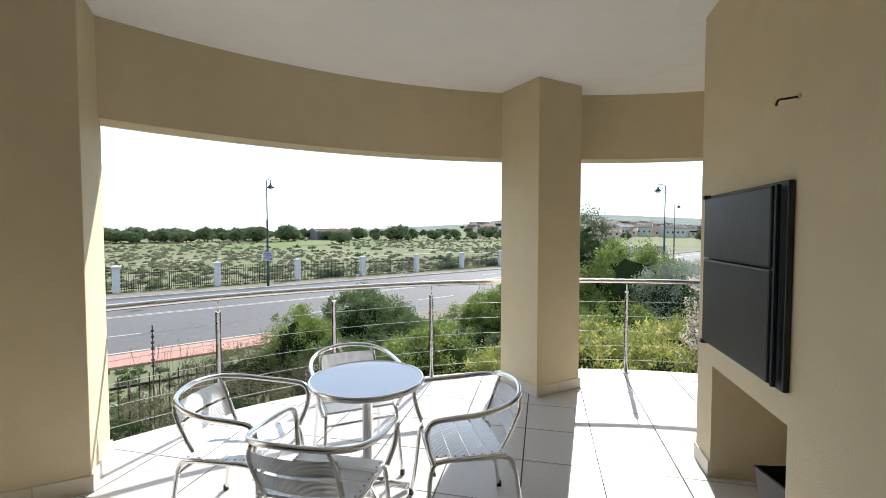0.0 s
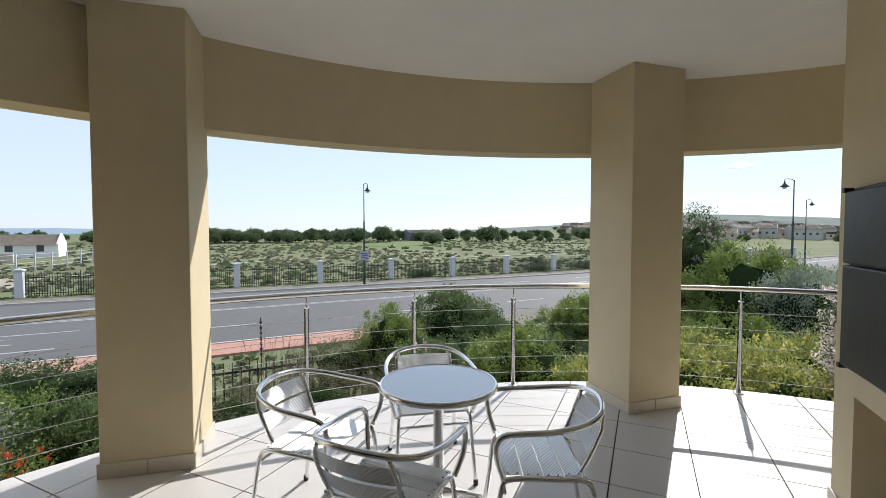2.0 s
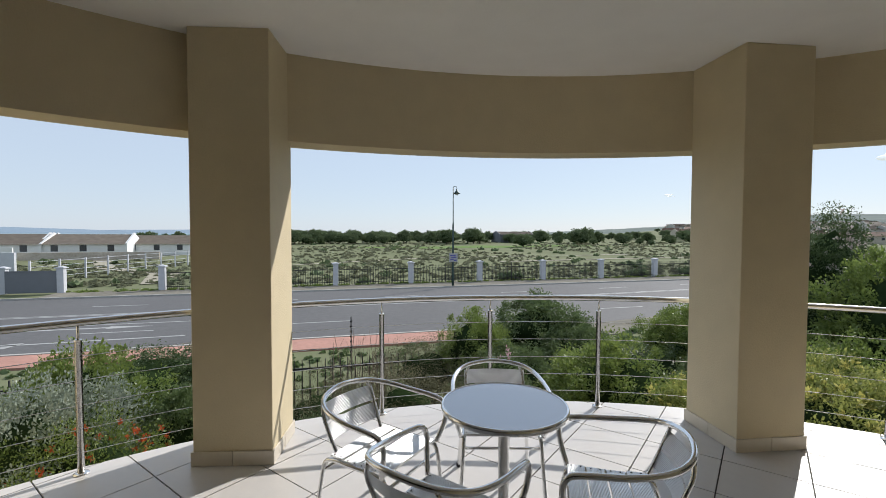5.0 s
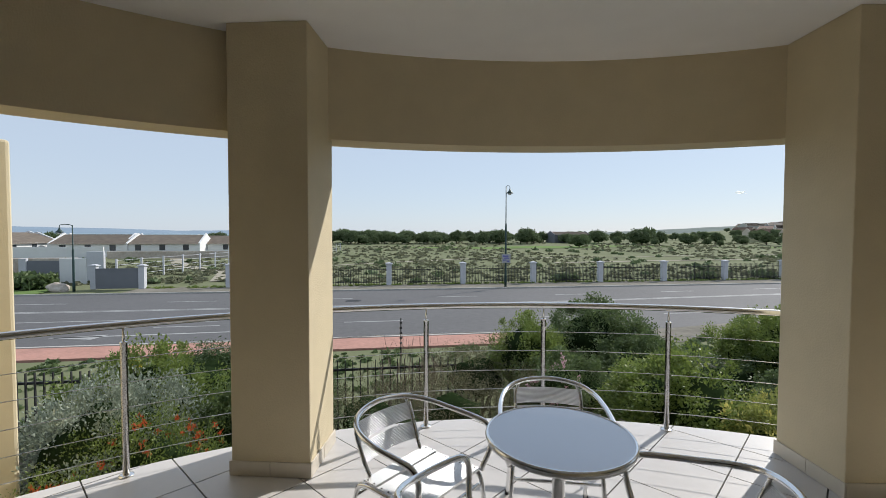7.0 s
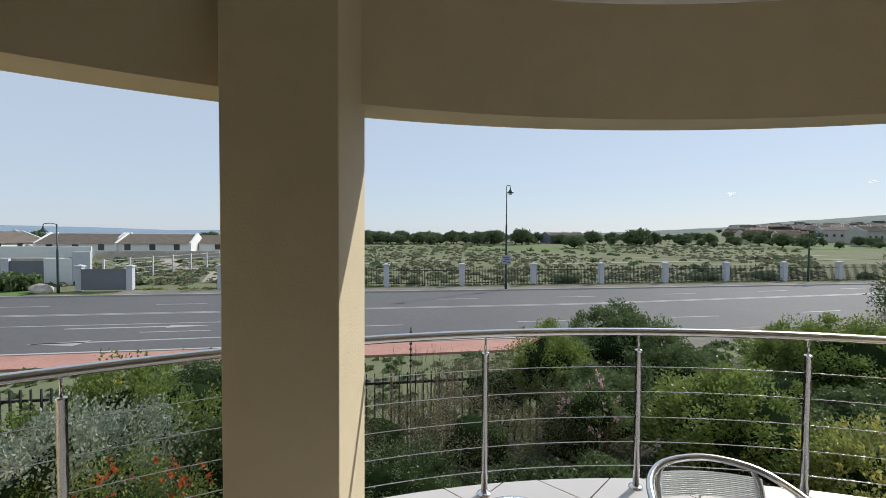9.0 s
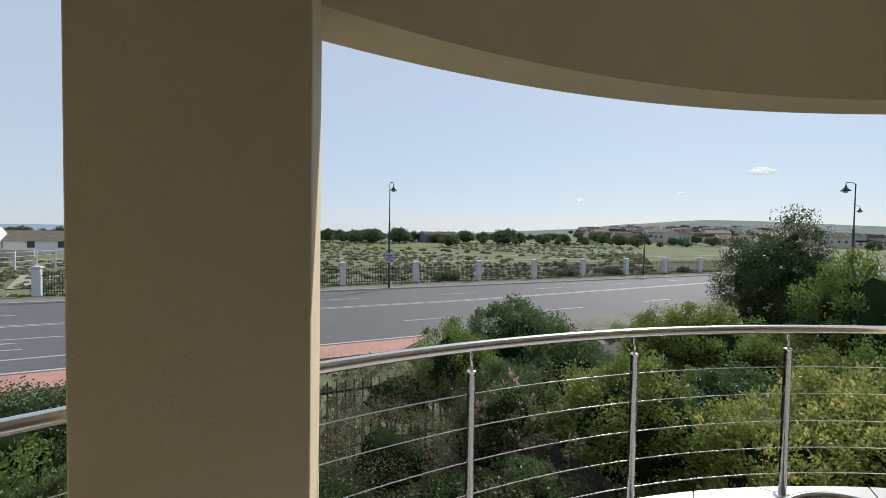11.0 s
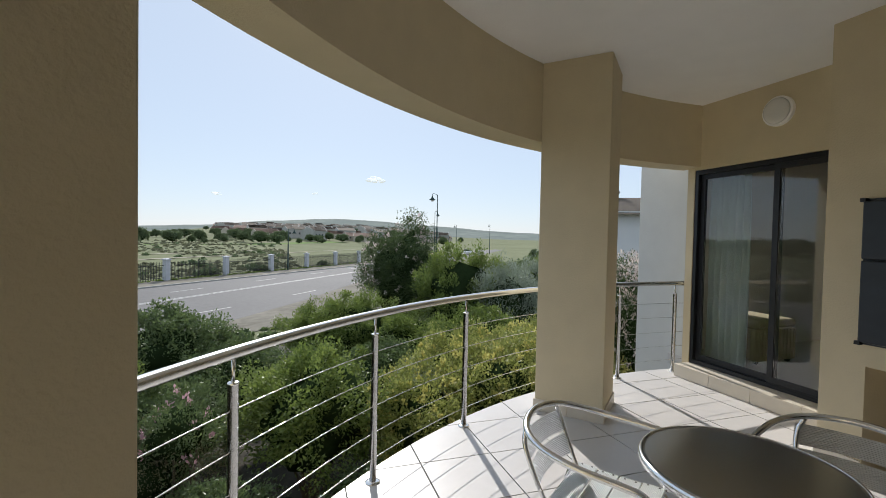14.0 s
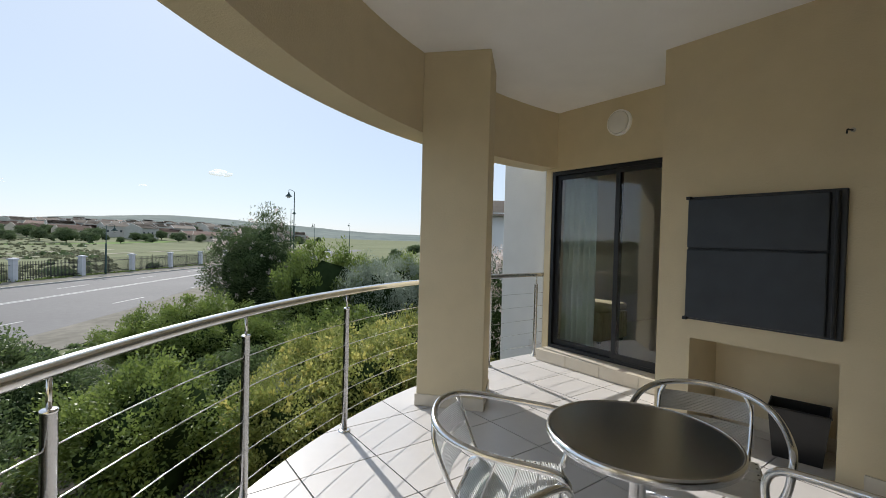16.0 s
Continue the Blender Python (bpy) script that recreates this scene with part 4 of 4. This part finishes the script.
# ---- street lamps ----


def street_lamp(s, d, h, side, arm, label="dark green street lamp with a hooded lantern on a curved arm"):
    """side: +1 for an arm along the road to the right, -1 to the left."""
    l = tagged(new("street_lamp"), label=label, category="street lamp")
    l.matrix_basis = LAND @ Matrix.Translation((s, d, 0))
    bm = bmesh.new()
    lathe(bm, [(0, 0), (.10, 0), (.10, h * .12), (.085, h * .13), (.075, h * .62), (.045, h * .64), (.038, h - .02), (0, h - .02)], sides=12)
    part("pole", bm, GREENPOLE, l, smooth=True)
    bm = bmesh.new()
    tube(bm, smooth_path([(0, 0, h - .3), (0, 0, h - .08), (side * arm * .35, 0, h + .03), (side * arm * .9, 0, h + .0), (side * arm, 0, h - .12), (side * arm, 0, h - .22)], 4), .025, 8)
    part("arm", bm, GREENPOLE, l, smooth=True)
    bm = bmesh.new()
    lathe(bm, [(0, -.20), (.05, -.20), (.07, -.34), (.13, -.40), (.16, -.46), (.29, -.56), (.29, -.60), (0, -.60)], (side * arm, 0, h), 16)
    part("hood", bm, GREENPOLE, l, smooth=True)
    bm = bmesh.new()
    lathe(bm, [(0, -.60), (.15, -.601), (.13, -.72), (0, -.74)], (side * arm, 0, h), 16)
    part("lantern_glass", bm, LAMPGLASS, l, smooth=True)
    return l


street_lamp(11.25, 32.9, 8.6, 1, .32)
street_lamp(43.6, 35.4, 5.15, 1, 1.1)
street_lamp(-22.9, 35.2, 5.2, -1, .9)
street_lamp(39.1, 14.3, 8.5, -1, 1.35)
street_lamp(62.2, 23.4, 8.4, 1, 1.25)
street_lamp(96.0, 31.0, 7.4, -1, 1.25)
street_lamp(120.0, 29.0, 8.4, -1, 1.25)
sg = tagged(new("street_sign"), label="small white printed notice tied to the lamp pole", category="sign")
sg.matrix_basis = LAND @ Matrix.Translation((11.25, 32.78, 2.15))
part("board", bbox(-.38, .38, -.02, .0, 0, .75, .004), PAINT, sg)
BLUEP = mat("blue_print", (0.10, 0.10, 0.35), .6)
bm = bmesh.new()
for x, z, w, h in ((-.3, .52, .5, .1), (-.2, .36, .45, .09), (-.28, .2, .3, .08), (.05, .1, .22, .1)):
    box(bm, x, x + w, -.025, -.0205, z, z + h)
part("print", bm, BLUEP, sg)
ys = tagged(new("warning_sign"), label="small yellow warning sign on the garden fence", category="sign")
ys.matrix_basis = LAND @ Matrix.Translation((-4.6, 7.05, 1.75))
YEL = mat("yellow_sign_paint", (0.75, 0.55, 0.03), .5)
part("board", bbox(-.16, .16, -.02, 0, 0, .16, .003), YEL, ys)
bm = bmesh.new()
for z in (.10, .05):
    box(bm, -.12, .12, -.024, -.0205, z, z + .02)
part("print", bm, IRON, ys)

# ---- houses ----


def house(w, l, h, roof_h, wall_m, roof_m, label, windows=3, lip=.3):
    """A gabled house, its ridge along x."""
    hs = tagged(new("house"), label=label, category="house")
    bm = bmesh.new()
    box(bm, -w / 2, w / 2, -l / 2, l / 2, -1, h)
    for x in (-w / 2, w / 2 - .3):
        a = [bm.verts.new(p) for p in ((x, -l / 2, h), (x, l / 2, h), (x, 0, h + roof_h + lip), (x + .3, -l / 2, h), (x + .3, l / 2, h), (x + .3, 0, h + roof_h + lip))]
        bm.faces.new((a[0], a[2], a[1])), bm.faces.new((a[3], a[4], a[5])), bm.faces.new((a[0], a[3], a[5], a[2])), bm.faces.new((a[1], a[2], a[5], a[4]))
    part("wall", bm, wall_m, hs)
    bm = bmesh.new()
    a = [bm.verts.new(p) for p in ((-w / 2 + .3, -l / 2 - .4, h - .15), (w / 2 - .3, -l / 2 - .4, h - .15), (w / 2 - .3, 0, h + roof_h), (-w / 2 + .3, 0, h + roof_h), (w / 2 - .3, l / 2 + .4, h - .15), (-w / 2 + .3, l / 2 + .4, h - .15))]
    bm.faces.new((a[0], a[1], a[2], a[3])), bm.faces.new((a[3], a[2], a[4], a[5]))
    bmesh.ops.solidify(bm, geom=bm.faces[:], thickness=-.18)
    part("roof", bm, roof_m, hs)
    for i in range(windows):
        x = -w / 2 + (i + .6) * w / (windows + .2)
        part("window", bbox(x - .5, x + .5, -l / 2 - .03, -l / 2 + .02, h * .4, h * .4 + 1.1, 0), DARKWIN, hs)
    return hs


h1 = house(13, 9, 2.3, 1.6, HOUSE, ROOF, "white single-storey house with a brown tiled gable roof")
for i, (s_, d_, t, k) in enumerate(((-40, 92, 4, 1.0), (-52, 91, 2, 1.0), (-66, 88, 86, 1.05), (-30.5, 97, 6, .95), (-74, 98, 90, 1.1), (-58, 104, 40, 1.0))):
    m = LAND @ Matrix.Translation((s_, d_, .4)) @ Matrix.Rotation(radians(t), 4, "Z") @ Matrix.Scale(k, 4)
    if i:
        copy_thing(h1, m)
    else:
        h1.matrix_basis = m
bw = tagged(part("brick_wall", bbox(-44, -25, 78, 78.4, .3, 1.5, .02), RUBBLE), label="low pale rubble boundary wall by the houses", category="wall")
bw.matrix_basis = LAND
fsc = tagged(part("screen_wall", bbox(-60, -44, 77, 77.3, .3, 2.3, .02), HOUSE), label="long low white boundary wall", category="wall")
fsc.matrix_basis = LAND

rh = random.Random(11)
va = house(14, 9, 3.0, 1.8, HOUSE2, ROOF_RED, "cream house with a red-brown roof on the far slope", 4)
vb = house(12, 9, 5.2, 1.6, KERB, ROOF, "pale two-storey house on the far slope", 4)
used = []
for i in range(150):
    az, dist = rh.uniform(-19, 9), 260 * (780 / 260) ** rh.random()
    p = Vector((-math.sin(radians(az)) * dist, math.cos(radians(az)) * dist, 0))
    loc = LAND.inverted() @ p
    p.z = GROUND + height(loc.x, loc.y) + .2
    m = Matrix.Translation(p) @ Matrix.Rotation(rh.uniform(-.6, .6) + .3, 4, "Z")
    if i == 0:
        va.matrix_basis = m
    elif i == 1:
        vb.matrix_basis = m
    else:
        copy_thing(rh.choice((va, vb)), m)
mh = house(9, 7, 5.62, .85, HOUSE, ROOF, "white neighbouring house with a dark roof and black chimney cowls", 0, .03)
mh.matrix_basis = Matrix.Translation((17.3, 14.87, GROUND)) @ Matrix.Rotation(radians(-28), 4, "Z")
for x, k in ((-3.6, .42), (-3.25, .46), (-4.05, .13), (-3.85, .13)):
    cw = bmesh.new()
    lathe(cw, [(0, 0), (.20, 0), (.16, .25), (.28, .40), (.40, .6), (.36, .8), (.14, .95), (.12, 1.0), (.22, 1.1), (.18, 1.3), (0, 1.38)], sides=14)
    cw.transform(Matrix.Translation((x, 0, 6.42)) @ Matrix.Scale(k, 4))
    part("chimney_cowl", cw, BLACKP, mh, "black rotating chimney cowl")
for y, w in ((-.45, .42), (-1.9, .25)):
    part("window", bbox(-4.54, -4.49, y - w, y + w, 3.6, 4.86, 0), DARKWIN, mh)
gc = house(16, 10, 3.0, 1.2, GATE, ROOF, "grey clubhouse among trees beyond the field", 5)
gc.matrix_basis = LAND @ Matrix.Translation((82, 176, 1.5))
ph = tagged(new("parked_car"), label="small white car parked far along the road", category="car")
ph.matrix_basis = LAND @ Matrix.Translation((112, 33, .03)) @ Matrix.Rotation(.1, 4, "Z")
part("body", bbox(-2.1, 2.1, -.85, .85, .3, .95, .15), HOUSE, ph)
part("cabin", bbox(-1.3, 1.0, -.75, .75, .955, 1.45, .2), DARKWIN, ph)

# ---- far trees ----


def far_tree(seed, w, h, trunk):
    t = tagged(new("tree"), label="dark green broad-crowned tree at the far side of the field", category="tree", group="trees beyond the field")
    bm = bmesh.new()
    tube(bm, smooth_path([(0, 0, -.8), (.1, 0, trunk * .5), (-.1, .1, trunk + 1)], 3), [.3, .28, .26, .24, .22, .2, .18], 7)
    for k in range(5):
        a = k * 1.26
        tube(bm, [(0, 0, trunk), (math.cos(a) * w * .4, math.sin(a) * w * .4, trunk + h * .45)], [.14, .05], 5)
    part("trunk", bm, BARK, t)
    v, f = leaf_cloud(90, 46, .8, .5, (w, w, h, seed), trunk)
    c = new("crown", leaf_mesh("crown", v, f, L_FAR))
    c.parent = t
    # Lump darker than the leaves, its colour giving the crown's inner shade.
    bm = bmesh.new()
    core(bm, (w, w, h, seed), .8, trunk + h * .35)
    part("shade_core", bm, CORE_FAR, t)
    return t


t1, t2 = far_tree(81, 4.2, 2.8, 1.6), far_tree(87, 3.4, 3.1, 1.9)
rr = random.Random(3)
spots = []
for i in range(95):
    s_ = rr.uniform(-70, 330)
    spots.append((s_, rr.uniform(170, 235) + .1 * abs(s_), rr.uniform(.65, 1.15)))
for i in range(45):
    s_ = rr.gauss(45, 34)
    spots.append((s_, rr.uniform(160, 182) + .05 * abs(s_), rr.uniform(.7, 1.25)))
for i in range(40):
    az, dist = radians(rr.uniform(-22, 14)), 200 * (600 / 200) ** rr.random()
    spots.append((-math.sin(az) * dist * .618 + math.cos(az) * dist * .786, math.sin(az) * dist * .786 + math.cos(az) * dist * .618, rr.uniform(.7, 1.2)))
spots += [(-3 + rr.uniform(-12, 18), rr.uniform(168, 180), 1.15) for _ in range(8)] + [(58, 160, 1.3), (61, 161, 1.1), (100, 150, 1.4), (108, 151, 1.2), (121, 152, 1.0), (40, 158, 1.1), (47, 160, 1.2), (-38, 110, .8), (-76, 112, .9), (-20, 150, .8)]
for i in range(50):
    spots.append((rr.uniform(80, 330), rr.uniform(-60, 14), rr.uniform(.5, .8)))
for i in range(18):
    spots.append((rr.uniform(60, 240), rr.uniform(112, 165), rr.uniform(.5, .85)))
for i, (s_, d_, k) in enumerate(spots):
    m = LAND @ Matrix.Translation((s_, d_, height(s_, d_) + .0)) @ Matrix.Rotation(i * 1.1, 4, "Z") @ Matrix.Scale(k, 4)
    if i < 2:
        (t1, t2)[i].matrix_basis = m
    else:
        copy_thing((t1, t2)[i % 2], m)

# ---- scrub over the field, weeds along the fence: too many to count ----


def scrub(name, label, spots_, material):
    vs, n = [], 0
    for x, y, z, r in spots_:
        k = 26
        d = NR.normal(size=(k, 3))
        d[:, 2] = abs(d[:, 2])
        d /= np.linalg.norm(d, axis=1)[:, None]
        p = d * r * np.array([1, 1, .55]) * (.55 + .5 * NR.rand(k, 1)) + (x, y, z)
        a = NR.normal(size=(k, 3)) * r * .3
        b = NR.normal(size=(k, 3)) * r * .3
        vs.append(np.stack([p - a, p - b, p + a, p + b], 1).reshape(-1, 3))
    v = np.concatenate(vs)
    ob = new(name, leaf_mesh(name, v, np.arange(len(v)).reshape(-1, 4), material))
    ob.matrix_basis = LAND
    return tagged(ob, label=label, category="scrub", kind="stuff")


def field_spots(n, d0, d1, r0, r1, seed):
    q = random.Random(seed)
    out = []
    while len(out) < n:
        d_ = d0 * (d1 / d0) ** q.random()
        s_ = q.uniform(-.9, 1.15) * d_ + 5
        if noise.noise((s_ * .03, d_ * .03, seed)) + .35 * q.random() > .05:
            r = q.uniform(r0, r1) * (.8 + d_ / 160)
            out.append((s_, d_, height(s_, d_), r))
    return out


scrub("scrub", "low grey-green scrub scattered over the field", field_spots(3800, 39, 190, .12, .38, 5), L_SCRUB)
scrub("scrub", "dark low bushes scattered over the field", field_spots(190, 38, 180, .25, .7, 8), L_FAR)
q = random.Random(9)
scrub("weeds", "green weeds at the foot of the fence", [(q.uniform(-18, 85), DF + q.uniform(-.35, .3), .04, q.uniform(.1, .26)) for _ in range(700)], L_BRIGHT)
scrub("weeds", "dark shrubs growing against the fence", [(x + q.uniform(-1, 1), DF + .9 + q.uniform(-.4, .5), .25, q.uniform(.35, .75)) for x in (18.5, 33, 40, 52) for _ in range(8)], L_FAR)
scrub("weeds", "green weeds on the near verge", [(q.uniform(7, 40), q.uniform(11.5, 14.2), .02, q.uniform(.08, .25)) for _ in range(260)], L_GREEN)
scrub("weeds", "short green grass and weeds beside the pink pavement", [(q.uniform(-26, 7), q.uniform(7.4, 14.2), .02, q.uniform(.06, .2)) for _ in range(1100)], L_GREEN)
scrub("roadside_bush", "green bushes on the roadside lawn", [(-27.6 + q.uniform(-2.2, 1.7), 37 + q.uniform(-1, 1), .2 + q.uniform(0, .8), q.uniform(.35, .6)) for _ in range(150)], L_GREEN)

# ---- clouds ----
for cx_, el, dist, k, lab in ((-9.5, 7.2, 1500, 1.0, "small white fair-weather cloud"), (9, 4.6, 1500, .5, "thin white cloud wisp"), (-2, 5.2, 1500, .35, "thin white cloud wisp")):
    c = tagged(new("cloud"), label=lab, category="cloud")
    p = Vector((-math.sin(radians(cx_)) * dist, math.cos(radians(cx_)) * dist, dist * math.tan(radians(el))))
    c.location = p
    c.rotation_euler = (0, 0, radians(cx_))
    bm = bmesh.new()
    qq = random.Random(int(dist + k * 10))
    for i in range(11):
        r = qq.uniform(6, 13) * k
        bmesh.ops.create_icosphere(bm, subdivisions=3, radius=r * qq.uniform(.5, 1), matrix=Matrix.Translation((qq.uniform(-26, 26) * k, qq.uniform(-8, 8), qq.uniform(-6, 9) * k)) @ Matrix.Diagonal((1.5, 1, .7 if k == 1 else .3, 1)))
    for v in bm.verts:
        v.co += Vector((1, 1, .6)) * 3.0 * k * noise.noise(v.co * .12)
    part("puff", bm, CLOUD, c, smooth=True, kind="stuff")

# ---- floor tiles, last ----
TS, TX, TY = .494, 2.485, 1.43
for i in range(-9, 6):
    for j in range(-14, 5):
        x0, y0 = TX + i * TS, TY + j * TS
        if x0 > BX + .47 and y0 < 1.0:
            continue
        sq = [(x0 + .0045, y0 + .0045), (x0 + TS - .0045, y0 + .0045), (x0 + TS - .0045, y0 + TS - .0045), (x0 + .0045, y0 + TS - .0045)]
        poly = clip(sq, deck_poly)
        area = sum(a[0] * b[1] - b[0] * a[1] for a, b in zip(poly, poly[1:] + poly[:1])) / 2 if len(poly) > 2 else 0
        if area < .0008:
            continue
        keep = []
        for p in poly:
            if not keep or (Vector(p) - Vector(keep[-1])).length > 1e-4:
                keep.append(p)
        bm = bmesh.new()
        prism(bm, keep, -.0095, 0.0)
        part("tile", bm, TILE, floor)
